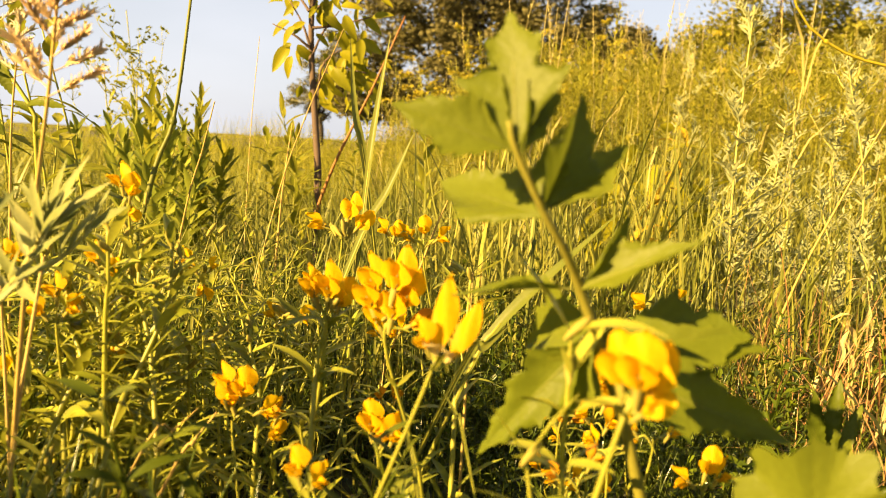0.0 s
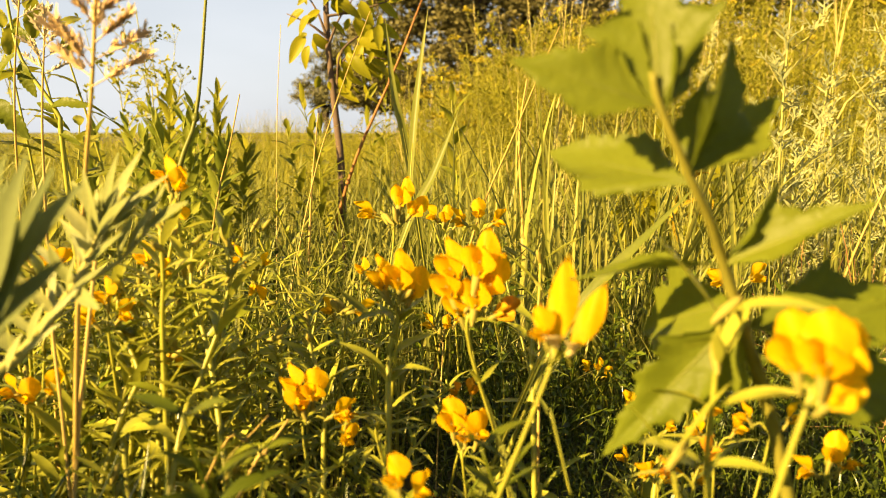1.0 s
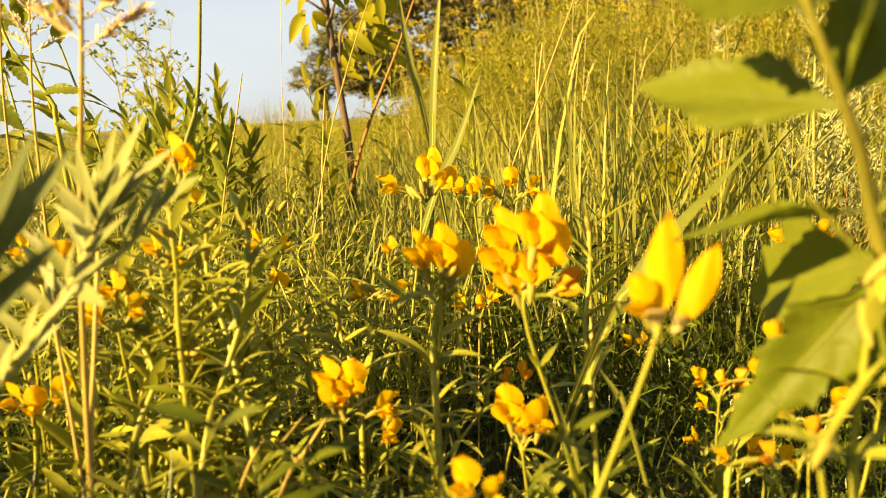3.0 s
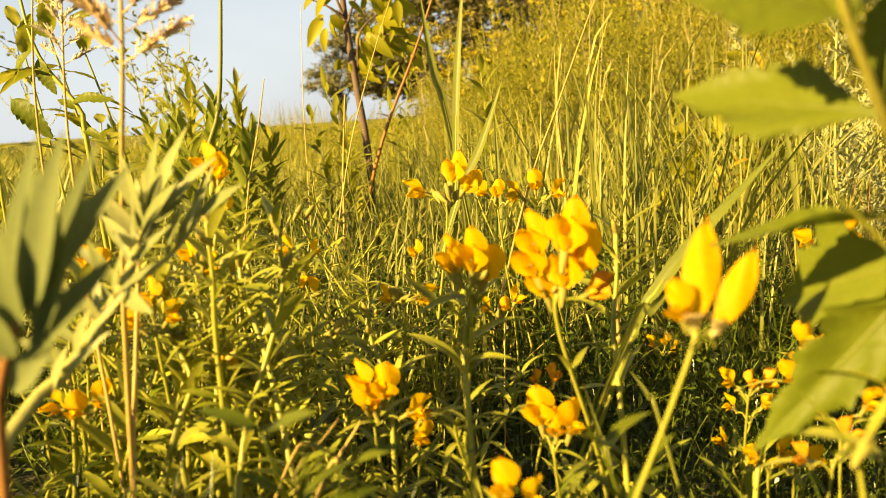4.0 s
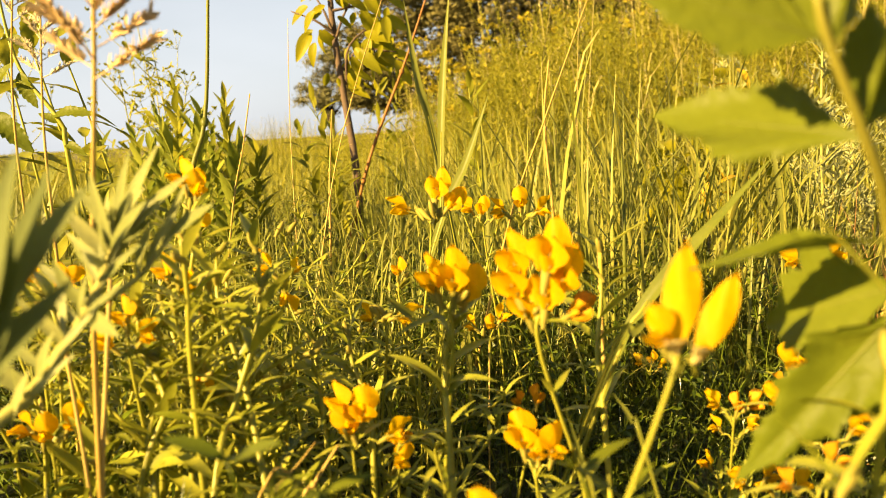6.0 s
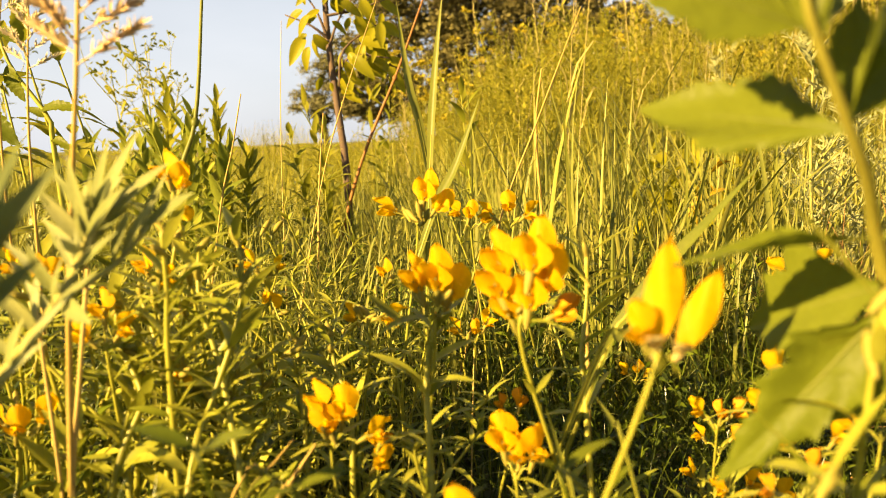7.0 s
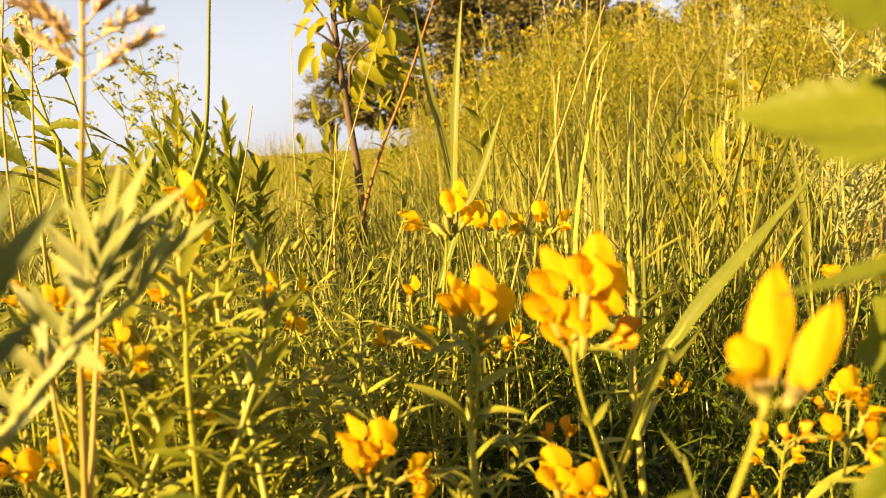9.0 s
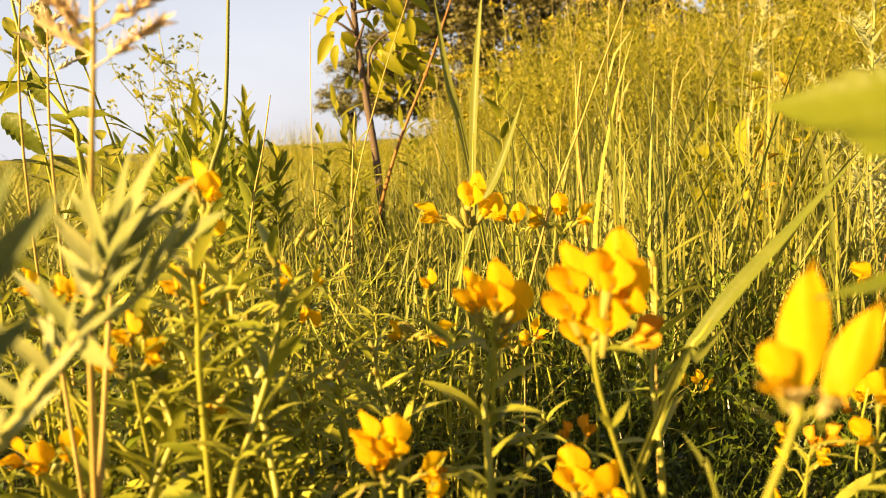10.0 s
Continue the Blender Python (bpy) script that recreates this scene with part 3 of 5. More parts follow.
STANDARD_OLD = petal_sheet(0.0140, 0.0105, 1.0, 0.2, 1.1).mesh("standard_petal", M_PETAL_OLD)
WING = petal_sheet(0.0115, 0.0080, 0.6, -0.15, 1.1, 7, 2).mesh("wing_petal", M_PETAL)
WING_OLD = petal_sheet(0.0105, 0.0065, 0.8, 0.1, 1.1, 7, 2).mesh("wing_petal", M_PETAL_OLD)
CALYX = calyx_sheet().mesh("flower", M_BUD)
BUD = Sheet().tube([(0, 0, -0.004), (0, 0, 0), (0, -0.001, 0.004), (0, -0.002, 0.008), (0, -0.002, 0.011)], [0.0007, 0.0018, 0.0023, 0.0019, 0.0004], 7).mesh("bud", M_BUD)
LEAFLETS = [lance(l, w, d, 0.3, 7).mesh("leaflet", M_VETCH_O) for l, w, d in ((0.016, 0.0030, 0.15), (0.023, 0.0036, 0.35), (0.030, 0.0042, 0.5))]


def flower(parent, place, lean, yaw, size, old=False, r=rng):
    """A pea flower: calyx with an upright standard petal, two wings and a keel."""
    m = Matrix.Translation(place) @ Matrix.Rotation(radians(lean), 4, "Y") @ Matrix.Rotation(radians(yaw), 4, "Z") @ Matrix.Rotation(radians(r.uniform(-12, 6)), 4, "X") @ Matrix.Scale(size, 4)
    f = part("flower", CALYX_SHORT if size > 1.6 else CALYX, None, parent, matrix=m)
    k = 1 if size > 1.22 else r.choice((0, 2))
    part("standard_petal", STANDARD_OLD if old else STANDARD_TALL if size > 1.6 else STANDARDS[k], None, f, matrix=pose(0, 0.0008, 0.0 if size > 1.6 else 0.003, 8, 0, 0))
    w = WING_OLD if old else WING
    if size > 1.6:  # still closed, its wings folded small
        part("keel", KEEL_PALE, None, f, "whitish keel", matrix=pose(0, -0.0012, 0.0002, 62, 0, 0) @ Matrix.Scale(1.0, 4))
        return f
    spread_out = 9 if size > 1.12 else 30  # the large flowers hold their wings against the standard
    part("wing_petal", w, None, f, matrix=pose(-0.0016, -0.0014, 0.0026, spread_out + r.uniform(-6, 10), -16, 26))
    part("wing_petal", w, None, f, matrix=pose(0.0016, -0.0014, 0.0026, spread_out + r.uniform(-6, 10), 16, -26))
    part("keel", w, None, f, matrix=pose(0, -0.0020, 0.0022, spread_out + 22, 0, 0) @ Matrix.Scale(0.6, 4))
    return f


def rooted(pts):
    """The points with a foot on the ground added, down the line of the first two."""
    a, b = Vector(pts[0]), Vector(pts[min(1, len(pts) - 1)])
    d = (a - b).normalized()
    k = min(1.5, a.z / max(0.05, -d.z)) if d.z < 0 else 0.0
    off = Vector((d.x * k, d.y * k, 0)) * 0.7
    off = off if off.length < 0.08 else off.normalized() * 0.08
    foot = Vector((a.x + off.x, a.y + off.y, 0.0))
    foot.z = ground_z(foot.x, foot.y) - 0.004
    return [foot, *pts]


def vetch(head, foot, blooms, label, leaves=5, stem_r=0.0011, buds=0, seed=0, bow=0.02):
    """A vetchling: a thin stem from the ground to its flower head, with narrow leaflets in pairs.
    blooms: (millimetres aside, millimetres up, lean, yaw, size, old)."""
    r = random.Random(seed)
    ob = thing("vetchling", label, "wildflower", "yellow vetchlings")
    h = Vector(head)
    g = Vector((h.x + foot[0], h.y + foot[1], ground_z(h.x + foot[0], h.y + foot[1]) - 0.004))
    line = spline([g, g.lerp(h, 0.45) + Vector((r.uniform(-bow, bow), r.uniform(-bow, bow), 0)), h.lerp(g, 0.1), h], 12)
    part("stem", Sheet().tube(line, [stem_r * (1.25 - 0.05 * i) for i in range(13)], 6), M_VETCH, ob)
    for dx, dz, lean, yaw, size, old in blooms:
        p = h + Vector((dx * 0.001, r.uniform(-0.005, 0.005), dz * 0.001))
        part("flower_stalk", Sheet().tube(spline([h - UP * 0.006, h.lerp(p, 0.5), p - UP * 0.003 * size], 4), [0.0006] * 5, 5), M_VETCH, ob)
        flower(ob, p, lean, yaw, size, old, r)
    for k in range(buds):
        a = r.uniform(0, 360)
        part("bud", BUD, None, ob, matrix=Matrix.Translation(h + Vector((r.uniform(-0.006, 0.006), r.uniform(-0.006, 0.004), r.uniform(-0.004, 0.008)))) @ pose(0, 0, 0, r.uniform(-60, 60), r.uniform(-60, 60), a))
    for k in range(leaves):
        u = 0.2 + 0.66 * k / max(1, leaves - 1)
        p = line[int(u * 12)]
        a = r.uniform(0, 360)
        for s in (0, 180):
            part("leaflet", LEAFLETS[r.randrange(3)], None, ob, matrix=Matrix.Translation(p) @ pose(0, 0, 0, r.uniform(18, 58), r.uniform(-15, 15), a + s + r.uniform(-25, 25)) @ Matrix.Scale(r.uniform(0.7, 1.2), 4))
    return ob


def auto_blooms(n, size, seed, old=0.1):
    r = random.Random(seed)
    out = []
    for k in range(n):
        c = (k - (n - 1) / 2) / max(1, n - 1) * 2 if n > 1 else r.uniform(-0.5, 0.5)
        out.append((c * 9 * size + r.uniform(-2, 2), r.uniform(-3, 8) * size, c * 38 + r.uniform(-14, 14), c * 45 - 20 + r.uniform(-35, 35), size * r.uniform(0.85, 1.1), r.random() < old))
    return out


Y = "yellow vetchling with "
vetch((0.049, 0.283, 0.250), (-0.085, 0.0), [(-1, 0, 7, -20, 2.15, False), (5.2, -1, 25, -25, 1.78, False), (-3.6, 1, -12, -25, 0.80, False)], Y + "three tall upright petals on a smooth green stem", 2, 0.0010, 0, 1, 0.004)
vetch((0.011, 0.404, 0.235), (0.012, 0.03), [(4, 15, 10, -25, 1.6, False), (-6, 13, -14, -35, 1.4, False), (-7, 3, -20, -32, 1.45, False), (8, 6, 26, -20, 1.45, False), (12, -4, 58, 0, 1.1, True), (-3, -7, -8, -32, 1.3, False), (3, -2, 6, -28, 1.45, False)], Y + "a full cluster of deep yellow flowers", 4, 0.0013, 1, 2)
vetch((-0.033, 0.441, 0.229), (0.0, 0.02), [(-5, 6, -12, -40, 1.3, False), (3, 7, 4, -22, 1.45, False), (7, 0, 20, -10, 1.2, False)], Y + "three yellow flowers above pale narrow leaves", 5, 0.0013, 3, 3)
vetch((-0.060, 0.618, 0.258), (-0.01, 0.02), [(5, 8, 12, -25, 1.5, False), (-12, 2, -55, -50, 1.25, False), (12, 2, 40, -10, 1.2, False)], Y + "three bright flowers and hanging green buds", 5, 0.0011, 5, 4)
vetch((-0.024, 0.708, 0.242), (0.01, 0.02), auto_blooms(3, 0.95, 5), Y + "small open flowers in the grass", 3, 0.001, 0, 5)
vetch((0.008, 0.651, 0.248), (0.02, 0.01), [(-10, 3, -50, -70, 1.0, False), (0, 6, 0, 0, 1.0, False), (10, 2, 45, 60, 1.0, False)], Y + "three spread flowers in the grass", 3, 0.001, 0, 6)
vetch((-0.023, 0.691, 0.145), (0.0, 0.03), [(-10, 3, -45, -60, 1.0, False), (8, 8, 30, 70, 1.1, False), (0, 2, 10, 10, 0.8, False)], Y + "two open flowers on a thin stem", 2, 0.0008, 1, 7)
vetch((-0.083, 0.532, 0.203), (-0.01, 0.03), [(6, 0, 70, 60, 1.05, False), (-8, -4, -30, -30, 0.8, False)], Y + "nodding flowers beside a dark pointed leaf", 3, 0.001, 3, 8)
vetch((-0.147, 0.529, 0.228), (0.0, 0.03), [(-4, 6, -25, -70, 1.05, False), (6, 6, 25, 60, 0.6, False), (-3, -4, 150, 30, 0.85, False)], Y + "one flower held above another", 4, 0.001, 1, 9)
vetch((-0.182, 0.484, 0.285), (0.01, 0.03), [(-4, 9, -14, -40, 1.05, False), (3, 4, 12, 40, 0.95, False), (0, 0, 160, 0, 0.7, False)], Y + "two flowers high above the leaves", 5, 0.0012, 1, 10)
vetch((-0.192, 0.464, 0.237), (0.0, 0.03), [(-3, 6, -10, -30, 0.95, False), (4, 0, 30, 60, 0.85, False)], Y + "half-open flowers among leafy stems", 5, 0.0012, 2, 11)
vetch((-0.208, 0.439, 0.216), (0.0, 0.02), [(0, 8, -10, -30, 1.0, False), (6, 0, 40, 50, 0.9, False), (-5, -2, -40, 0, 0.9, False)], Y + "flowers hidden behind leafy stems", 5, 0.0012, 0, 12)
vetch((-0.176, 0.449, 0.194), (0.0, 0.03), [(0, 2, 150, 20, 0.7, False)], Y + "drooping pale yellow buds", 5, 0.0012, 5, 13)
vetch((-0.252, 0.426, 0.167), (0.0, 0.02), [(-7, 3, -30, -50, 1.05, False), (0, 0, 10, 20, 0.95, False), (9, 4, 30, 40, 1.0, False)], Y + "three low flowers near dry stems", 2, 0.001, 0, 14)
vetch((-0.084, 0.423, 0.167), (-0.02, 0.02), [(-5, 8, -20, -40, 1.15, False), (4, 6, 8, 0, 1.15, False), (14, -2, 62, 50, 0.95, False), (0, 1, -20, 30, 1.0, False)], Y + "a ragged cluster of flowers low down", 3, 0.001, 1, 15)
vetch((-0.068, 0.452, 0.147), (0.0, 0.02), [(2, 4, 20, 40, 0.85, True), (-2, -10, 40, 20, 0.9, False)], Y + "small orange-yellow flowers low down", 2, 0.0009, 0, 16)
vetch((0.007, 0.420, 0.150), (0.01, 0.02), [(-5, 6, -8, -15, 1.2, False), (8, 4, 12, 30, 1.1, False), (2, 2, 0, 0, 0.9, False)], Y + "broad pale yellow petals low in the grass", 3, 0.001, 0, 17)
vetch((0.006, 0.473, 0.159), (0.0, 0.02), [(4, 4, 10, 20, 0.75, True), (-5, 4, -10, -30, 0.6, True)], Y + "withered orange-brown flowers", 2, 0.0009, 0, 18)
vetch((-0.012, 0.306, 0.179), (0.0, 0.02), [(-1, 1, -10, -20, 0.9, False), (5, -3, 25, 40, 0.8, False)], Y + "two flowers close to the ground", 2, 0.001, 0, 19)
vetch((0.128, 0.788, 0.076), (0.0, 0.02), auto_blooms(3, 0.85, 20), Y + "tiny flowers over the short grass", 2, 0.0008, 0, 20)
vetch((0.139, 0.540, 0.112), (0.0, 0.02), auto_blooms(2, 0.8, 21, 0.3), Y + "small flowers over the short grass", 2, 0.0008, 0, 21)
vetch((0.215, 0.650, 0.110), (0.0, 0.02), auto_blooms(3, 0.95, 22, 0.3), Y + "flowers in the shade of lobed leaves", 2, 0.0008, 0, 22)
vetch((0.118, 0.496, 0.104), (0.0, 0.02), auto_blooms(2, 0.7, 23, 0.4), Y + "low flowers in the shade of lobed leaves", 2, 0.0008, 0, 23)
vetch((0.126, 0.458, 0.117), (0.0, 0.02), auto_blooms(2, 0.75, 24, 0.4), Y + "low flowers in the shade of lobed leaves", 2, 0.0008, 0, 24)
vetch((0.144, 0.458, 0.107), (0.0, 0.02), auto_blooms(2, 0.8, 25, 0.2), Y + "low flowers in the shade of lobed leaves", 3, 0.0008, 0, 25)
vetch((-0.086, 0.614, 0.209), (0.0, 0.02), [(0, 4, 10, -40, 0.85, False)], Y + "one narrow flower in the grass", 3, 0.0009, 1, 26)
vetch((0.119, 0.229, 0.256), (-0.07, 0.0), [(-3, 0, -10, -30, 1.14, False), (1, 1, 3, -28, 1.16, False), (4, -1, 16, -24, 1.13, False), (2, -7, 50, -30, 0.8, False)], Y + "four large bright flowers beside lobed leaves", 2, 0.0012, 0, 27)
vetch((0.164, 0.388, 0.184), (0.0, 0.02), auto_blooms(2, 0.8, 28), Y + "flowers stacked along its stem", 2, 0.0008, 0, 28)
vetch((0.146, 0.414, 0.162), (0.0, 0.02), auto_blooms(2, 0.8, 29), Y + "orange-yellow flowers low down", 2, 0.0008, 0, 29)
vetch((0.194, 0.387, 0.159), (0.0, 0.02), auto_blooms(3, 0.9, 30), Y + "a loose flower cluster low down", 2, 0.0008, 0, 30)
vetch((0.121, 0.363, 0.167), (0.0, 0.02), auto_blooms(2, 0.8, 31, 0.9), Y + "withering orange flowers", 2, 0.0008, 0, 31)
vetch((0.208, 0.597, 0.213), (0.0, 0.02), auto_blooms(2, 0.95, 32), Y + "two flowers behind lobed leaves", 2, 0.0008, 0, 32)
vetch((-0.265, 0.465, 0.242), (0.0, 0.02), auto_blooms(3, 0.9, 33), Y + "flowers beside dry golden stems", 3, 0.001, 0, 33)
vetch((0.140, 0.452, 0.170), (0.0, 0.02), [(2, 14, 4, 10, 0.95, False), (6, 5, 20, 40, 1.0, False), (-4, -2, -30, -20, 0.8, False), (8, -8, 30, 30, 0.9, False)], Y + "flowers stacked along a short stem", 2, 0.0008, 0, 34)
vetch((0.123, 0.488, 0.147), (0.0, 0.02), auto_blooms(3, 0.8, 35, 0.4), Y + "tiny orange-yellow flowers", 2, 0.0008, 0, 35)

LEAF_BROAD = [lance(0.030, 0.0068, d, 0.3, 8, 0.5).mesh("leaflet", M_VETCH_O) for d in (0.05, 0.25, 0.5)]


LEAF_DARK = [lance(0.025, 0.0062, d, 0.3, 8, 0.5).mesh("leaflet", M_SHOOT) for d in (0.05, 0.25, 0.5)]


def leafy_stem(pts, rad, label, seed, pairs=6, leaves=LEAF_BROAD, material=M_VETCH):
    """A stout pale vetch stem with broad leaflets in pairs."""
    r = random.Random(seed)
    ob = thing("vetchling", label, "wildflower", "yellow vetchlings")
    line = spline(rooted(pts), 20)
    part("stem", Sheet().tube(line, [rad * (1.2 - 0.03 * i) for i in range(21)], 7), material, ob)
    for k in range(pairs):
        p = line[min(20, 3 + int(17 * k / (pairs - 1)))]
        a = r.uniform(-50, 50)
        for s in (0, 180):
            part("leaflet", leaves[r.randrange(3)], None, ob, matrix=Matrix.Translation(p) @ pose(0, 0, 0, 0, 0, a + 90 + s) @ pose(0, 0, 0, r.uniform(25, 64), r.uniform(-25, 25), 0) @ Matrix.Scale(r.uniform(0.7, 1.25), 4))
        if k >= pairs - 2 and leaves is LEAF_BROAD:
            part("bud", BUD, None, ob, matrix=Matrix.Translation(p) @ pose(0, 0, 0, r.uniform(-50, 50), r.uniform(-50, 50), 0) @ Matrix.Scale(0.9, 4))
    return ob


STOUT = "stout pale-green vetchling stem with paired pointed leaflets"
leafy_stem([(-0.185, 0.445, 0.120), (-0.188, 0.466, 0.182), (-0.192, 0.483, 0.226), (-0.187, 0.489, 0.261)], 0.0018, STOUT, 700, 9)
leafy_stem([(-0.148, 0.395, 0.158), (-0.146, 0.420, 0.184), (-0.134, 0.439, 0.228), (-0.134, 0.445, 0.264)], 0.0018, STOUT, 701, 9)
leafy_stem([(-0.199, 0.417, 0.145), (-0.189, 0.435, 0.183), (-0.205, 0.448, 0.208), (-0.207, 0.451, 0.228)], 0.0018, STOUT, 702, 9)
leafy_stem([(-0.129, 0.413, 0.136), (-0.151, 0.451, 0.192), (-0.166, 0.466, 0.229), (-0.170, 0.480, 0.257)], 0.0018, STOUT, 703, 9)
leafy_stem([(-0.036, 0.427, 0.159), (-0.038, 0.443, 0.191), (-0.034, 0.447, 0.215), (-0.027, 0.450, 0.227)], 0.0018, STOUT, 704, 9)
leafy_stem([(-0.087, 0.474, 0.104), (-0.090, 0.492, 0.155), (-0.101, 0.505, 0.180), (-0.105, 0.518, 0.195)], 0.0018, STOUT, 705, 9)
leafy_stem([(-0.190, 0.416, 0.129), (-0.199, 0.430, 0.162), (-0.198, 0.444, 0.180), (-0.196, 0.446, 0.192)], 0.0018, STOUT, 706, 9)
leafy_stem([(0.050, 0.496, 0.149), (0.049, 0.511, 0.180), (0.054, 0.527, 0.212), (0.055, 0.532, 0.240)], 0.0018, STOUT, 707, 9)
leafy_stem([(-0.176, 0.442, 0.140), (-0.185, 0.456, 0.177), (-0.196, 0.470, 0.208), (-0.208, 0.482, 0.229)], 0.0018, STOUT, 708, 9)
leafy_stem([(-0.162, 0.462, 0.133), (-0.158, 0.479, 0.184), (-0.153, 0.495, 0.222), (-0.155, 0.508, 0.248)], 0.0018, STOUT, 709, 9)

leafy_stem([(-0.166, 0.420, 0.160), (-0.165, 0.420, 0.218), (-0.163, 0.420, 0.245), (-0.163, 0.420, 0.276)], 0.0017, STOUT, 712, 10)
leafy_stem([(0.104, 0.274, 0.190), (0.102, 0.273, 0.213), (0.102, 0.268, 0.245), (0.101, 0.264, 0.268)], 0.0012, STOUT, 713, 6)
leafy_stem([(0.096, 0.264, 0.170), (0.091, 0.261, 0.195), (0.087, 0.260, 0.218)], 0.0011, STOUT, 714, 4)
stems = random.Random(41)
for k in range(26):
    x, y = stems.uniform(-0.33, -0.10), stems.uniform(0.37, 0.56)
    h = stems.uniform(0.16, 0.24) - 0.25 * max(0.0, 0.42 - y)
    if abs((x + 0.084) * 0.64 - (y - 0.423) * 0.77) < 0.03 and y < 0.43:
        h = min(h, 0.15)
    sx, sy = stems.uniform(-0.035, 0.035), stems.uniform(-0.02, 0.02)
    leafy_stem([(x, y, h * 0.5), (x + sx * 0.5, y + sy * 0.6, h * 0.75), (x + sx, y + sy, h)], stems.uniform(0.0014, 0.0019), STOUT, 760 + k, 10)

for k, (top, side) in enumerate((((-0.088, 0.270, 0.225), 0.01), ((-0.077, 0.279, 0.216), -0.01), ((-0.066, 0.289, 0.204), 0.02), ((0.021, 0.308, 0.200), 0.015), ((0.034, 0.298, 0.196), -0.02), ((-0.034, 0.320, 0.189), 0.02))):
    a = Vector(top)
    leafy_stem([a + Vector((side * 1.5, 0.01, -0.10)), a + Vector((side, 0.005, -0.05)), a], 0.0011, "short leafy shoot among low grass, its deep green darkened as shade", 730 + k, 8, LEAF_DARK, M_SHOOT)

# low dark-leaved rosettes at the foot of the flowers
ROSETTE = [lance(0.055, 0.0085, d, 0.3, 9, 0.55, across=1).mesh("leaf", M_WEED) for d in (0.1, 0.3, 0.5)]
for k, (x, y) in enumerate(((-0.12, 0.44), (-0.07, 0.40), (0.0, 0.43), (0.05, 0.46), (-0.2, 0.46), (-0.02, 0.36), (0.08, 0.40), (-0.27, 0.42), (0.13, 0.5))):
    ob = thing("narrow_leaved_herb", "low herb with upright dark green lance-shaped leaves", "plant", "low herbs")
    part("crown", Sheet().tube([(x, y, ground_z(x, y) - 0.004), (x, y, ground_z(x, y) + 0.05), (x + 0.004, y, ground_z(x, y) + 0.11)], [0.003, 0.002, 0.0015], 6), M_VETCH, ob)
    for j in range(8):
        part("leaf", ROSETTE[rng.randrange(3)], None, ob, matrix=Matrix.Translation((x, y, ground_z(x, y) + rng.uniform(0.02, 0.10))) @ pose(0, 0, 0, 0, 0, j * 137) @ pose(0, 0, 0, rng.uniform(25, 75), 0, 0) @ Matrix.Scale(rng.uniform(0.7, 1.1), 4))

# leafy vetch stems without flowers
for k in range(60):
    x, y = 0.16 - 0.52 * rng.random() ** 0.45, rng.uniform(0.42, 0.85)
    z = (rng.uniform(0.15, 0.26) - 0.05 * smooth(-0.1, 0.15, x)) * low_middle(x, y) ** 0.8
    vetch((x, y, z), (rng.uniform(-0.10, 0.10), rng.uniform(-0.05, 0.08)), [], "vetchling stem with narrow green leaflets and no flowers", 16, 0.0011, 2 if k % 4 == 0 else 0, 100 + k, 0.06)


# ---- lobed-leaved plant ----
LOBES7 = ((0.0, 1.0), (0.6, 0.98), (-0.6, 0.97), (1.2, 0.92), (-1.2, 0.9), (1.9, 0.8), (-1.9, 0.8))


def lobed_leaf(size, seed, lobes, cup=0.06, tooth=0.26, wide=0.56):
    r = random.Random(seed)
    rings, n = 9, 168
    sh = Sheet()
    sh.v.append((0, 0, 0))
    ph = r.uniform(0, 6)
    for j in range(1, rings + 1):
        q = j / rings
        for i in range(n):
            th = -math.pi + 2 * math.pi * i / n
            e = 0.27
            near = 9.0
            for a, l in lobes:
                d = abs(th - a)
                near = min(near, d)
                e = max(e, l * (1 - 0.9 * (d / wide) ** 1.0) if d < wide else 0.0)
            e *= 0.16 + 0.84 * smooth(math.pi, 2.35, abs(th))
            saw = ((th * (8.5 if th > 0 else -8.5) + ph) / math.pi) % 1.0
            e *= 1 + tooth * (saw - 0.5) * max(0.0, q - 0.6) / 0.4
            rr = size * e * q
            x, y = rr * math.sin(th), rr * math.cos(th)
            z = -cup * size * (e * q) ** 2 + size * 0.10 * math.sin(5 * th + ph) * q * q + size * 0.03 * min(near, 0.4) / 0.4 * q * (1.2 - q)
            sh.v.append((x, y, z))
    for i in range(n):
        sh.f.append((0, 1 + i, 1 + (i + 1) % n))
    for j in range(rings - 1):
        for i in range(n):
            a, b = 1 + j * n + i, 1 + j * n + (i + 1) % n
            sh.f.append((a, a + n, b + n, b))
    return sh


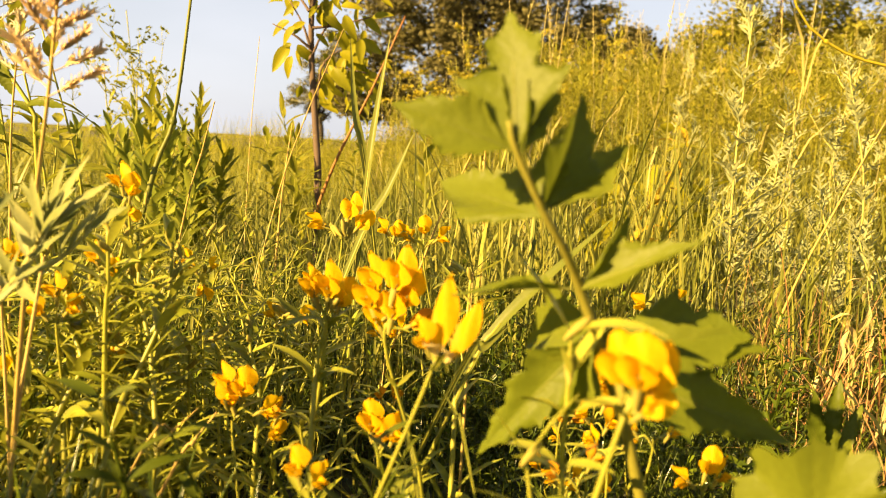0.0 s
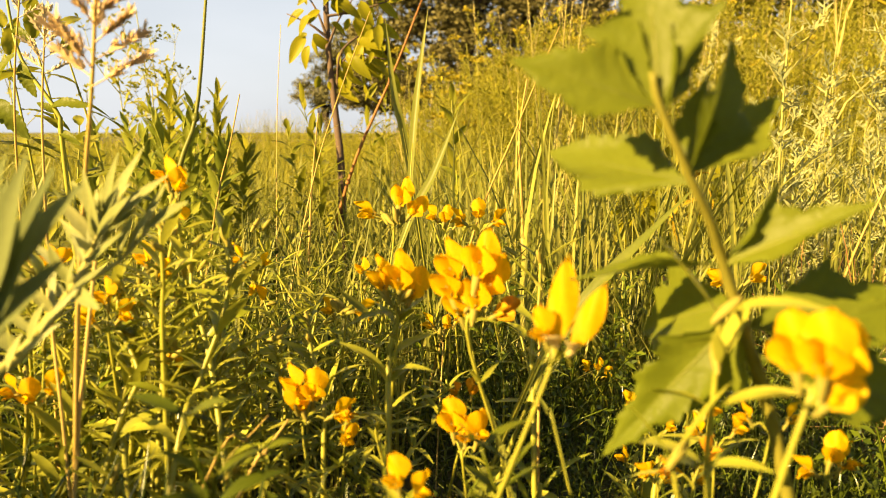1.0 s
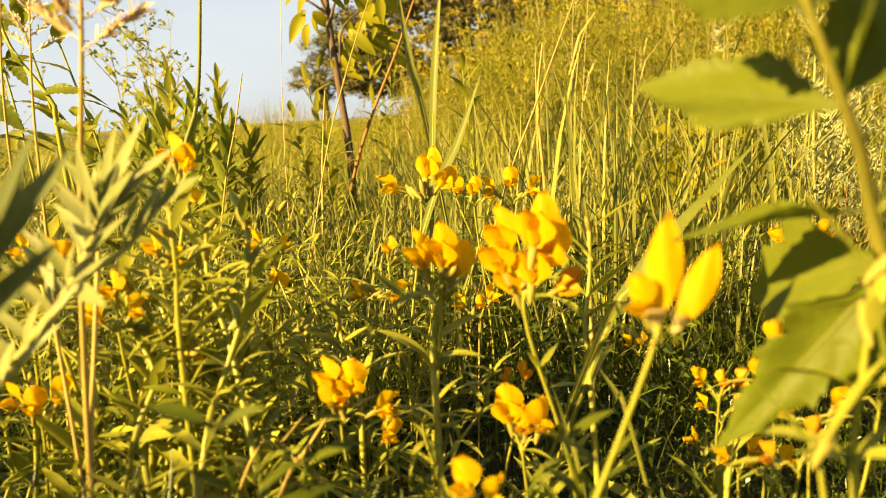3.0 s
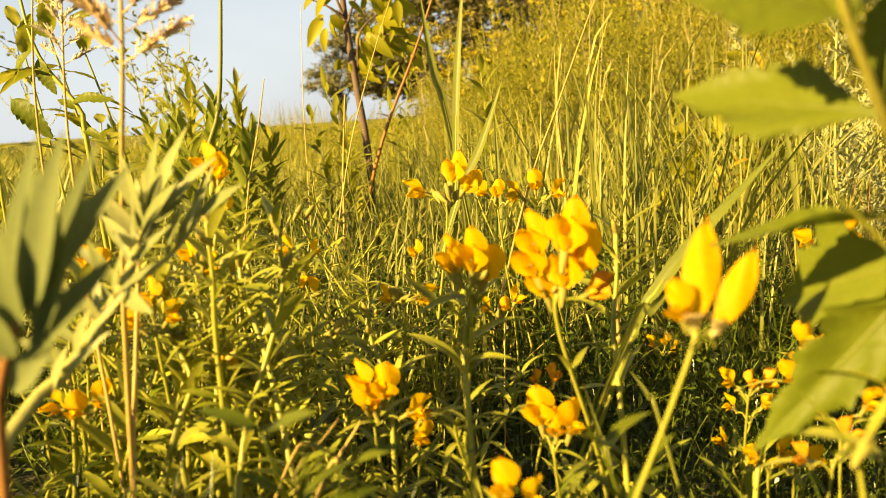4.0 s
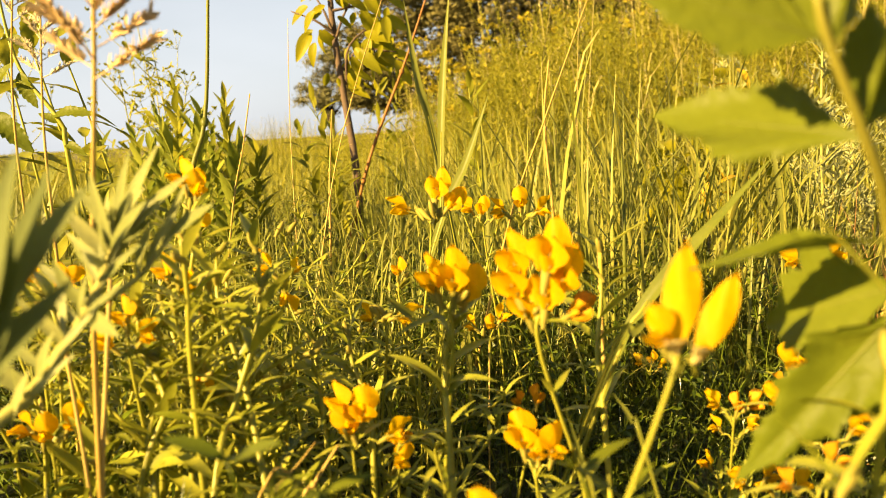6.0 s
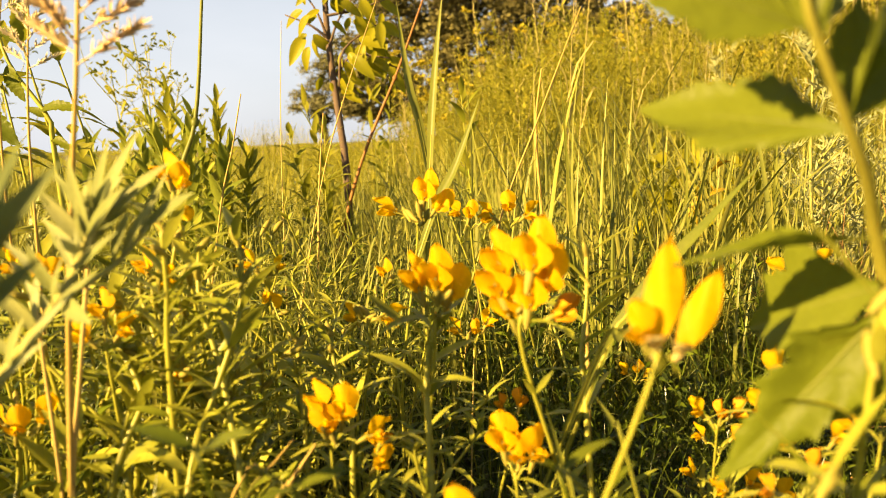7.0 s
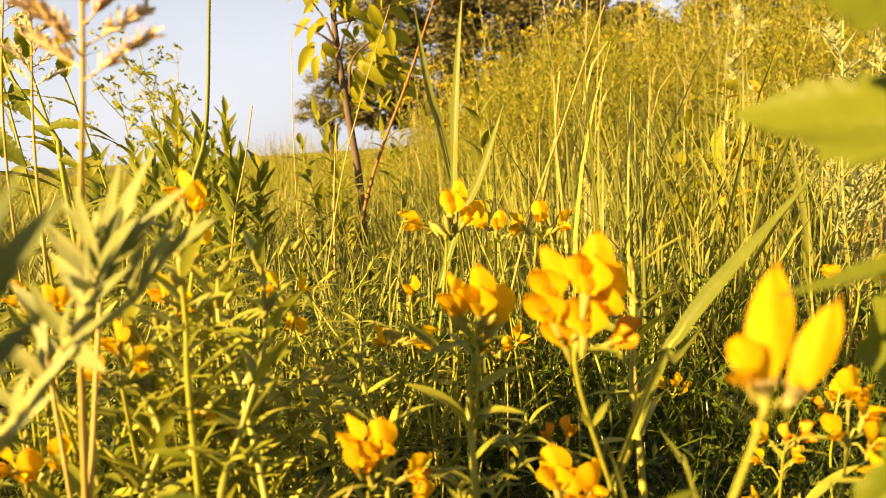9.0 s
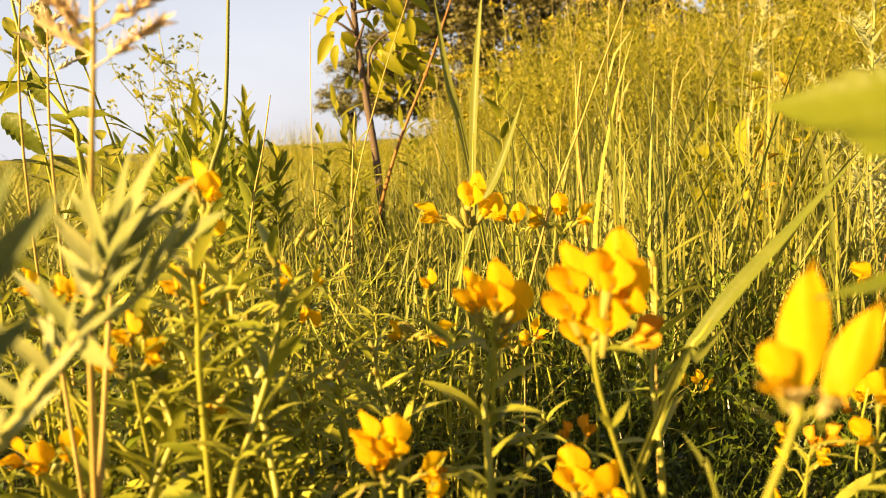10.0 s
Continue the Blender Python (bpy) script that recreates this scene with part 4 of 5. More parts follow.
def toothed_leaf(length, ratio, peak, seed, teeth=4, depth=0.36, droop=0.10, n=60, across=6):
    """A broad leaf along +y with coarse forward teeth on its outer part, a channelled midrib and a wavy blade."""
    r = random.Random(seed)
    sh = Sheet()
    cols = 2 * across + 1
    ph, sway = r.uniform(0, 1), r.uniform(-0.05, 0.05)
    power = math.log(0.5) / math.log(peak)
    for i in range(n + 1):
        u = i / n
        q = math.sin(math.pi * min(1.0, u ** power)) if u > 0 else 0.0
        w0 = length * ratio * 0.5 * (max(0.0, q) ** 0.75 + 0.015)
        for k in range(cols):
            c = (k - across) / across
            saw = (u * teeth * (1.0 if c > 0 else 1.1) + ph + (0.37 if c > 0 else 0.0)) % 1.0
            cut = 1 - depth * (1 - saw) * smooth(0.12, 0.4, u) * abs(c) ** 3
            x = c * w0 * cut + sway * length * math.sin(2.5 * u)
            z = length * (-droop * u * u + 0.10 * ratio * abs(c) ** 1.3 * q + 0.028 * math.sin(7 * u + 3 * c + seed) * abs(c) * (0.3 + q)
                          + 0.005 * math.sin(2 * math.pi * (u * 7 - 2.2 * abs(c) * ratio)) * smooth(0.05, 0.35, abs(c)) * q)
            sh.v.append((x, length * u, z))
    for i in range(n):
        for k in range(cols - 1):
            a = i * cols + k
            sh.f.append((a, a + 1, a + cols + 1, a + cols))
    return sh, sway


def cut_leaf(length, ratio, seed, lobes=3, depth=0.5, shear=0.42, fold=0.30, droop=0.12, n=84, across=7):
    """A leaf along +y cut into pointed forward lobes on both sides, each with a tooth or two, folded along its midrib."""
    r = random.Random(seed)
    sh = Sheet()
    cols = 2 * across + 1
    ph, sway = r.uniform(0.2, 0.5), r.uniform(-0.05, 0.05)
    tilt = [fold * r.uniform(0.6, 1.3), fold * r.uniform(0.6, 1.3)]
    for i in range(n + 1):
        u = i / n
        env = 0.012 + (0.08 + 0.92 * smooth(0.02, 0.30, u)) * (1 - max(0.0, (u - 0.34) / 0.66) ** 1.25)
        w0 = length * ratio * 0.5 * env
        for k in range(cols):
            c = (k - across) / across
            e = abs(c)
            v = u * lobes + ph + (0.13 if c > 0 else 0.0)
            lobe = 1 - depth * abs(2 * (v % 1.0) - 1) ** 1.2 * smooth(1.0, 0.88, u)
            tooth = 1 - 0.18 * (1 - (v * 3.0 + 0.2) % 1.0)
            w = w0 * (1 - (1 - lobe * tooth) * e ** 2.2)
            x = c * w + sway * length * math.sin(2.5 * u)
            y = length * (0.92 * u) + shear * e ** 1.2 * w * (1 - 0.5 * u)
            z = (-droop * length * u * u + tilt[0 if c > 0 else 1] * e * w + 0.03 * length * math.sin(6 * u + 2.5 * c + seed) * e * (0.3 + env)
                 + 0.003 * length * math.sin(2 * math.pi * (u * 6 - 1.6 * e * ratio)) * smooth(0.05, 0.35, e) * env)
            sh.v.append((x, y, z))
    for i in range(n):
        for k in range(cols - 1):
            a = i * cols + k
            sh.f.append((a, a + 1, a + cols + 1, a + cols))
    return sh, sway


def leaf_veins(leaf, length, ratio, droop, sway):
    """The raised midrib."""
    pts = [Vector((sway * length * math.sin(2.5 * u), length * u, -droop * length * u * u + 0.00005)) for u in (0.0, 0.2, 0.4, 0.6, 0.8, 0.95)]
    part("midrib", Sheet().tube(pts, [length * k for k in (0.011, 0.009, 0.007, 0.005, 0.003, 0.001)], 5), M_BLADE, leaf)


lobed = thing("lobed_herb", "tall herb with broad coarsely toothed green leaves in pairs", "plant")
LINE = spline(rooted([(0.138, 0.295, 0.196), (0.115, 0.282, 0.258), (0.104, 0.273, 0.284), (0.096, 0.262, 0.300), (0.087, 0.253, 0.314), (0.075, 0.245, 0.336), (0.072, 0.244, 0.346)]), 22)
part("stem", Sheet().tube(LINE, [0.0029 - 0.00009 * i for i in range(23)], 8), M_LOBED_STEM, lobed)


def herb_leaf(base, tip, face, ratio, seed, lobes=3, depth=0.5, fold=0.30):
    size = (Vector(tip) - Vector(base)).length
    sheet, sway = cut_leaf(size, ratio, seed, lobes, depth, fold=fold)
    leaf_veins(part("leaf", sheet, M_LOBED, lobed, matrix=frame_to(base, tip, face)), size * 0.92, ratio, 0.14, sway)


herb_leaf((0.075, 0.245, 0.334), (0.066, 0.254, 0.390), (-0.35, -1, 0.25), 0.80, 1, 3, 0.55, 0.12)
herb_leaf((0.076, 0.247, 0.336), (0.077, 0.264, 0.379), (0.5, -1, 0.25), 0.63, 2, 2, 0.35)
herb_leaf((0.074, 0.245, 0.336), (0.028, 0.240, 0.353), (-0.5, -0.8, 0.45), 0.56, 3, 3, 0.22, 0.15)
herb_leaf((0.077, 0.245, 0.335), (0.088, 0.266, 0.374), (0.95, -0.35, 0.1), 0.57, 4, 2, 0.30)
herb_leaf((0.086, 0.252, 0.315), (0.102, 0.252, 0.360), (0.72, -0.68, 0.15), 0.72, 5, 3, 0.30, 0.35)
herb_leaf((0.086, 0.252, 0.315), (0.090, 0.262, 0.350), (-0.6, -0.8, 0.1), 0.50, 19, 3, 0.25, 0.3)
herb_leaf((0.087, 0.254, 0.315), (0.119, 0.266, 0.346), (0.1, -0.7, 0.7), 0.53, 6, 2, 0.35)
herb_leaf((0.087, 0.253, 0.313), (0.040, 0.298, 0.329), (0.10, -0.90, 0.45), 0.52, 7, 3, 0.16, 0.14)
herb_leaf((0.104, 0.272, 0.284), (0.143, 0.250, 0.315), (-0.1, -0.6, 0.85), 0.41, 8, 3, 0.25, 0.45)
herb_leaf((0.104, 0.273, 0.285), (0.128, 0.269, 0.319), (0.92, -0.42, 0.2), 0.63, 16, 2, 0.35)
herb_leaf((0.103, 0.272, 0.284), (0.046, 0.292, 0.281), (-0.05, -0.02, 1), 0.34, 9, 3, 0.15, 0.2)
herb_leaf((0.113, 0.282, 0.264), (0.060, 0.284, 0.203), (-0.35, -0.9, 0.3), 0.37, 10, 4, 0.34, 0.35)
herb_leaf((0.114, 0.286, 0.268), (0.080, 0.325, 0.247), (-0.3, -0.8, 0.5), 0.92, 11, 3, 0.35)
herb_leaf((0.114, 0.280, 0.262), (0.096, 0.288, 0.220), (-0.3, -0.9, 0.3), 0.71, 17, 3, 0.3)
herb_leaf((0.116, 0.280, 0.260), (0.184, 0.271, 0.270), (-0.40, -0.7, 0.6), 0.48, 12, 3, 0.35)
herb_leaf((0.117, 0.282, 0.261), (0.176, 0.272, 0.274), (-0.35, -0.75, 0.6), 0.80, 18, 3, 0.35, 0.2)
herb_leaf((0.120, 0.278, 0.250), (0.200, 0.266, 0.232), (-0.35, -0.7, 0.7), 0.38, 13, 3, 0.25, 0.2)
low = thing("lobed_herb", "low herb with one broad scalloped green leaf", "plant")
part("stem", Sheet().tube(spline(rooted([(0.182, 0.221, 0.210), (0.178, 0.218, 0.222)]), 8), [0.0022] * 9, 7), M_LOBED_STEM, low)
part("leaf", lobed_leaf((Vector((0.174, 0.216, 0.252)) - Vector((0.178, 0.218, 0.222))).length, 12, LOBES7, 0.08, 0.14, 1.25), M_LOBED, low, matrix=frame_to((0.178, 0.218, 0.222), (0.174, 0.216, 0.252), (-0.3, -0.9, 0.45)))


# low dark herb with toothed upright leaves beside the dry corner
toothed = thing("toothed_herb", "low dark green herb with upright toothed leaves", "plant")
part("stem", Sheet().tube([(0.312, 0.50, ground_z(0.312, 0.50) - 0.004), (0.312, 0.50, 0.06), (0.313, 0.50, 0.13)], [0.003, 0.0025, 0.002], 7), M_LOBED_STEM, toothed)
for base, tip in (((0.308, 0.50, 0.125), (0.295, 0.49, 0.182)), ((0.313, 0.50, 0.128), (0.315, 0.50, 0.190)), ((0.318, 0.50, 0.125), (0.336, 0.51, 0.172)), ((0.312, 0.49, 0.105), (0.285, 0.47, 0.140)), ((0.315, 0.49, 0.100), (0.345, 0.47, 0.130))):
    size = (Vector(tip) - Vector(base)).length
    part("leaf", toothed_leaf(size, 0.21, 0.55, 31, 9, 0.24, 0.12, 40, 3)[0], M_SHOOT, toothed, matrix=frame_to(base, tip, (-0.3, -0.8, 0.4)))


# ---- grey-green plant and dry stems ----
def leaf_between(parent, base, tip, width, face, material, droop=0.1, peak=0.45, name="leaf"):
    l = (Vector(tip) - Vector(base)).length
    return part(name, lance(l, width, droop, 0.3, 9, peak, across=2), material, parent, matrix=frame_to(base, tip, face))


grey = thing("grey_leaved_herb", "grey-green herb with narrow downy leaves on a pale slanting stem", "plant")
G_LINE = spline(rooted([(-0.195, 0.279, 0.197), (-0.173, 0.308, 0.237), (-0.162, 0.329, 0.260), (-0.157, 0.343, 0.280), (-0.155, 0.351, 0.296)]), 16)
part("stem", Sheet().tube(G_LINE, [0.0031 - 0.0001 * i for i in range(17)], 7), M_GREYSTEM, grey)
part("branch", Sheet().tube(spline([(-0.162, 0.329, 0.260), (-0.147, 0.342, 0.270), (-0.138, 0.356, 0.284)], 6), [0.0014 - 0.0001 * i for i in range(7)], 6), M_GREYSTEM, grey)


def grey_leaf(base, tip, wide):
    leaf_between(grey, base, tip, wide * 1.1, (-0.3, -0.8, 0.5), M_GREY)


grey_leaf((-0.156, 0.343, 0.281), (-0.140, 0.352, 0.324), 0.006)
grey_leaf((-0.156, 0.346, 0.285), (-0.156, 0.360, 0.321), 0.005)
grey_leaf((-0.156, 0.343, 0.282), (-0.161, 0.338, 0.312), 0.006)
grey_leaf((-0.157, 0.343, 0.279), (-0.171, 0.335, 0.300), 0.006)
grey_leaf((-0.156, 0.345, 0.283), (-0.128, 0.351, 0.311), 0.007)
grey_leaf((-0.155, 0.351, 0.294), (-0.154, 0.370, 0.316), 0.004)
grey_leaf((-0.156, 0.346, 0.286), (-0.171, 0.366, 0.303), 0.004)
grey_leaf((-0.139, 0.356, 0.284), (-0.118, 0.350, 0.298), 0.006)
grey_leaf((-0.141, 0.355, 0.281), (-0.137, 0.370, 0.306), 0.005)
grey_leaf((-0.147, 0.342, 0.271), (-0.138, 0.337, 0.292), 0.006)
grey_leaf((-0.162, 0.329, 0.261), (-0.169, 0.321, 0.281), 0.006)
grey_leaf((-0.162, 0.329, 0.260), (-0.142, 0.310, 0.256), 0.006)
grey_leaf((-0.173, 0.308, 0.237), (-0.190, 0.303, 0.249), 0.006)
grey_leaf((-0.172, 0.309, 0.238), (-0.162, 0.303, 0.259), 0.006)
grey_leaf((-0.158, 0.343, 0.279), (-0.136, 0.328, 0.302), 0.007)
grey_leaf((-0.157, 0.342, 0.277), (-0.153, 0.326, 0.297), 0.005)
grey_leaf((-0.155, 0.344, 0.286), (-0.144, 0.339, 0.308), 0.005)
grey_leaf((-0.158, 0.337, 0.274), (-0.180, 0.352, 0.286), 0.005)
grey_leaf((-0.144, 0.343, 0.273), (-0.129, 0.338, 0.296), 0.005)
grey_leaf((-0.167, 0.321, 0.251), (-0.177, 0.318, 0.264), 0.005)
grey_leaf((-0.179, 0.301, 0.226), (-0.168, 0.296, 0.248), 0.005)
for k in range(26):  # smaller downy leaves crowded up the stem
    i = 6 + k * 10 // 26
    p = G_LINE[i]
    a = k * 2.4
    d = Vector((math.cos(a), 0.5 * math.sin(a), 0.9)).normalized()
    leaf_between(grey, p, p + d * rng.uniform(0.016, 0.030), 0.0042, (-0.3, -0.8, 0.5), M_SILVER if k % 3 == 0 else M_GREY)

for k in range(9):  # woolly young tip
    a = k * 2.4
    d = Vector((math.cos(a), 0.7 * math.sin(a), 1.3 - 0.1 * k)).normalized()
    leaf_between(grey, G_LINE[12], G_LINE[12] + d * 0.012, 0.0040, (-0.3, -0.8, 0.5), M_SILVER, name="bud")

near_grey = thing("grey_leaved_herb", "grey-green herb with long downy leaves close to the path", "plant")
part("stem", Sheet().tube(spline(rooted([(-0.145, 0.228, 0.225), (-0.141, 0.228, 0.256), (-0.132, 0.227, 0.275)]), 10), [0.0018 - 0.00005 * i for i in range(11)], 7), M_RED, near_grey, "reddish lower stem")
for base, tip, wd in (
    ((-0.135, 0.228, 0.266), (-0.130, 0.231, 0.324), 0.0062), ((-0.129, 0.228, 0.277), (-0.117, 0.230, 0.323), 0.0058),
    ((-0.130, 0.230, 0.268), (-0.113, 0.237, 0.319), 0.0060), ((-0.132, 0.230, 0.277), (-0.109, 0.247, 0.315), 0.0055),
    ((-0.133, 0.227, 0.270), (-0.137, 0.223, 0.312), 0.006), ((-0.131, 0.228, 0.265), (-0.111, 0.237, 0.291), 0.0055),
    ((-0.134, 0.226, 0.266), (-0.143, 0.223, 0.285), 0.006), ((-0.134, 0.233, 0.279), (-0.134, 0.244, 0.314), 0.005),
    ((-0.139, 0.229, 0.256), (-0.124, 0.227, 0.270), 0.005),
):
    leaf_between(near_grey, base, tip, wd * 1.7, (rng.uniform(-0.5, 0.1), -1.0, rng.uniform(0.1, 0.6)), M_DOWNY, rng.uniform(0.05, 0.2), 0.35)


def panicle(head, foot_line, label, seed, n=11, size=1.0, material=None, spikelets=16, thick=0.8):
    """A dry grass: bare culm with a loose golden panicle of spikelets."""
    r = random.Random(seed)
    mat = material or M_STRAW_O
    ob = thing("dry_grass", label, "grass", "dry grass heads")
    line = spline([*foot_line, head], 14)
    part("culm", Sheet().tube(line, [0.0017 * thick - 0.00005 * i for i in range(15)], 6), M_STRAW_O, ob)
    axis = (line[-1] - line[-3]).normalized()
    for k in range(n):
        u = k / (n - 1)
        p = line[-1] - axis * (0.05 * size * (1 - u))
        a = k * 2.4 + r.uniform(-0.4, 0.4)
        d = (Vector((math.cos(a), 0.6 * math.sin(a), 0)) * (1.2 - 0.6 * u) + axis * 0.55).normalized()
        l = 0.024 * size * (1.15 - 0.75 * u)
        sh = Sheet().tube([p, p + d * l * 0.5, p + d * l], [0.0005, 0.0004, 0.0003], 4)
        for j in range(spikelets):
            q = p + d * l * (0.25 + 0.75 * j / (spikelets - 1))
            b = r.uniform(0, 6.28)
            e = (d + Vector((math.cos(b), math.sin(b), r.uniform(-0.3, 0.8))) * 0.75).normalized()
            w = r.uniform(0.0030, 0.0075) * size
            sh.ribbon([q, q + e * w * 0.3, q + e * w * 0.65, q + e * w], [0.0002, 0.0007 * size, 0.0006 * size, 0.0001], face=(e.y, -e.x - 0.3, 0.4), fold=0.6)
        part("spikelet_branch", sh, mat, ob)
    return ob


panicle((-0.173, 0.389, 0.411), rooted([(-0.190, 0.375, 0.219), (-0.185, 0.384, 0.300), (-0.177, 0.384, 0.353)]), "dry rosy-golden grass with a loose fluffy panicle", 1, 15, 1.2, M_FLUFF, 64, 0.9)
panicle((-0.326, 0.593, 0.418), rooted([(-0.328, 0.576, 0.261), (-0.330, 0.585, 0.343)]), "pale dry grass with a narrow drooping panicle", 2, 12, 0.9, M_PALEFLUFF, 42)
panicle((-0.389, 0.666, 0.470), rooted([(-0.391, 0.641, 0.320)]), "pale dry grass with a narrow panicle", 3, 12, 0.9, M_PALEFLUFF, 42)
for line, rad, label in (
    (rooted([(-0.192, 0.370, 0.159), (-0.189, 0.382, 0.217), (-0.187, 0.393, 0.261)]), 0.0011, "bare reddish-gold dry grass stem"),
    (rooted([(-0.221, 0.407, 0.160), (-0.227, 0.414, 0.204), (-0.232, 0.420, 0.240)]), 0.001, "broken white dry grass stem"),
):
    ob = thing("dry_grass", label, "grass", "dry grass stems")
    part("culm", Sheet().tube(spline(line, 10), [rad] * 11, 6), M_STRAW_O, ob)

# ---- single grass blades and culms ----
def blade(pts, width, face, label, material=None, fold=0.35):
    line = spline(pts, 16)
    ws = [max(0.0002, width * 0.5 * min(1, 0.15 + 1.5 * (i / 16)) * (1 - (i / 16) ** 3)) for i in range(17)]
    ob = thing("broad_grass", label, "grass", "broad grasses")
    part("sheath", Sheet().tube(line[:8], [width * 0.16 * (1 - 0.08 * i) for i in range(8)], 6), M_VETCH, ob)
    part("blade", Sheet().ribbon(line, ws, face, fold, 2), material or M_BLADE, ob)
    return ob


blade(rooted([(-0.066, 0.773, 0.295), (-0.079, 0.763, 0.364), (-0.089, 0.775, 0.441)]), 0.010, (0.5, -1, 0.2), "upright broad green grass blade")
blade(rooted([(-0.060, 0.730, 0.276), (-0.054, 0.746, 0.366), (-0.045, 0.760, 0.445)]), 0.009, (-0.3, -1, 0.2), "upright pale green grass blade")
blade(rooted([(-0.066, 0.721, 0.227), (-0.037, 0.735, 0.290), (-0.015, 0.747, 0.348)]), 0.011, (-0.5, -1, 0.2), "pale tapering grass blade")
blade(rooted([(0.058, 0.500, 0.178), (0.075, 0.503, 0.209), (0.097, 0.508, 0.235), (0.121, 0.514, 0.259), (0.157, 0.523, 0.295)]), 0.0115, (-0.6, -0.8, 0.5), "broad slanting grass blade with a pointed tip")
blade(rooted([(0.052, 0.482, 0.184), (0.068, 0.486, 0.201), (0.085, 0.491, 0.217)]), 0.008, (0.7, -0.8, 0.3), "broad green grass blade in shade")
blade([(-0.058, 0.464, 0.212), (-0.055, 0.466, 0.217), (-0.063, 0.461, 0.226), (-0.070, 0.457, 0.234)], 0.006, (0.3, -1, 0.6), "dark pointed leaf blade among flowers")
blade(rooted([(0.033, 0.392, 0.147), (0.028, 0.394, 0.166), (0.021, 0.388, 0.194)]), 0.004, (0.3, -1, 0.4), "short broad green grass blade")
blade(rooted([(0.060, 0.413, 0.160), (0.054, 0.414, 0.177), (0.046, 0.415, 0.190)]), 0.004, (0.3, -1, 0.4), "short broad green grass blade")


def culm(pts, rad, mat, label):
    line = spline(pts, 14)
    ob = thing("wild_grass", label, "grass", "single grass stems")
    part("culm", Sheet().tube(line, [rad * (1.1 - 0.045 * i) for i in range(15)], 6), mat, ob)
    for i in (4, 9):
        d = (line[i + 1] - line[i]).normalized()
        part("node", Sheet().tube([line[i] - d * rad * 1.2, line[i], line[i] + d * rad * 1.2], [rad * 1.0, rad * 1.35, rad * 0.9], 6), mat, ob)


culm(rooted([(-0.477, 1.162, 0.263), (-0.450, 1.182, 0.362), (-0.437, 1.219, 0.572)]), 0.0050, M_BLADE, "thick green grass culm in its leaf sheath")
culm(rooted([(-0.350, 0.987, 0.232), (-0.334, 1.002, 0.310), (-0.322, 1.015, 0.379)]), 0.0016, M_STRAW_O, "thin straw spike rising above green weeds")
culm(rooted([(-0.285, 1.590, 0.259), (-0.200, 1.601, 0.450), (-0.140, 1.612, 0.599)]), 0.0042, M_RED, "slanting reddish dry stem behind the grass")
culm(rooted([(-0.002, 0.829, 0.223), (0.037, 0.850, 0.320), (0.088, 0.876, 0.443)]), 0.0015, M_STRAW_O, "slanting pale straw in the green grass")
culm(rooted([(-0.210, 0.934, 0.251), (-0.178, 0.957, 0.368), (-0.139, 0.980, 0.478)]), 0.0012, M_STRAW_O, "slanting pale straw in the green grass")
culm(rooted([(-0.259, 1.126, 0.212), (-0.256, 1.137, 0.276), (-0.250, 1.152, 0.357)]), 0.0022, M_STRAW_O, "short pale straw beside the sapling")
culm(rooted([(0.057, 1.107, 0.197), (0.051, 1.127, 0.320), (0.061, 1.142, 0.405)]), 0.0028, M_STRAW_O, "upright pale straw in yellow grass")
culm(rooted([(0.116, 0.854, 0.174), (0.118, 0.864, 0.233), (0.118, 0.872, 0.279)]), 0.0024, M_BLADE, "green culm with a blunt tip")
culm(rooted([(0.056, 0.544, 0.186), (0.056, 0.549, 0.215), (0.056, 0.553, 0.241)]), 0.0013, M_STRAW_O, "pale thin dry stem among flowers")
culm(rooted([(-0.025, 0.639, 0.078), (-0.023, 0.646, 0.119), (-0.022, 0.651, 0.148)]), 0.0008, M_STRAW_O, "hair-thin dry stem among green herbs")
culm(rooted([(0.466, 0.992, 0.167), (0.525, 1.013, 0.295), (0.578, 1.031, 0.401)]), 0.0018, M_STRAW_O, "long slanting straw before the wormwood")
culm([(1.000, 1.20, -0.004), (0.900, 1.18, 0.230), (0.760, 1.16, 0.425), (0.651, 1.15, 0.476), (0.593, 1.15, 0.490), (0.543, 1.15, 0.510), (0.497, 1.15, 0.548), (0.472, 1.15, 0.610), (0.460, 1.15, 0.690)], 0.0028, M_YUMBEL, "yellow-green stem arching over the wormwood")
culm(rooted([(-0.295, 1.076, 0.243), (-0.296, 1.096, 0.359), (-0.293, 1.117, 0.482)]), 0.0009, M_STRAW_O, "hair-thin upright straw against the sky")
culm(rooted([(-0.112, 0.395, 0.136), (-0.100, 0.399, 0.155), (-0.088, 0.403, 0.172)]), 0.0014, M_STRAW_O, "thick broken straw stub among the flowers")
culm(rooted([(-0.122, 0.376, 0.155), (-0.108, 0.390, 0.165), (-0.099, 0.403, 0.174)]), 0.0009, M_STRAW_O, "thin slanting straw among the flowers")


# ---- sapling ----
sapling = thing("sapling", "young tree with thin brown trunk and yellow-green oval leaves", "tree")
S_LINE = spline([(-0.311, 1.588, -0.01), (-0.312, 1.594, 0.120), (-0.317, 1.618, 0.260), (-0.332, 1.637, 0.382), (-0.352, 1.664, 0.558), (-0.353, 1.692, 0.720), (-0.335, 1.743, 0.888)], 18)
part("trunk", Sheet().tube(S_LINE, [0.0094 - 0.00026 * i for i in range(19)], 9), M_BARK, sapling)
SAPLEAF = [lance(1.0, 0.40, d, 0.30, 10, 0.36, across=2, wave=0.02).mesh("leaf", M_SAPLEAF) for d in (0.1, 0.25, 0.4)]


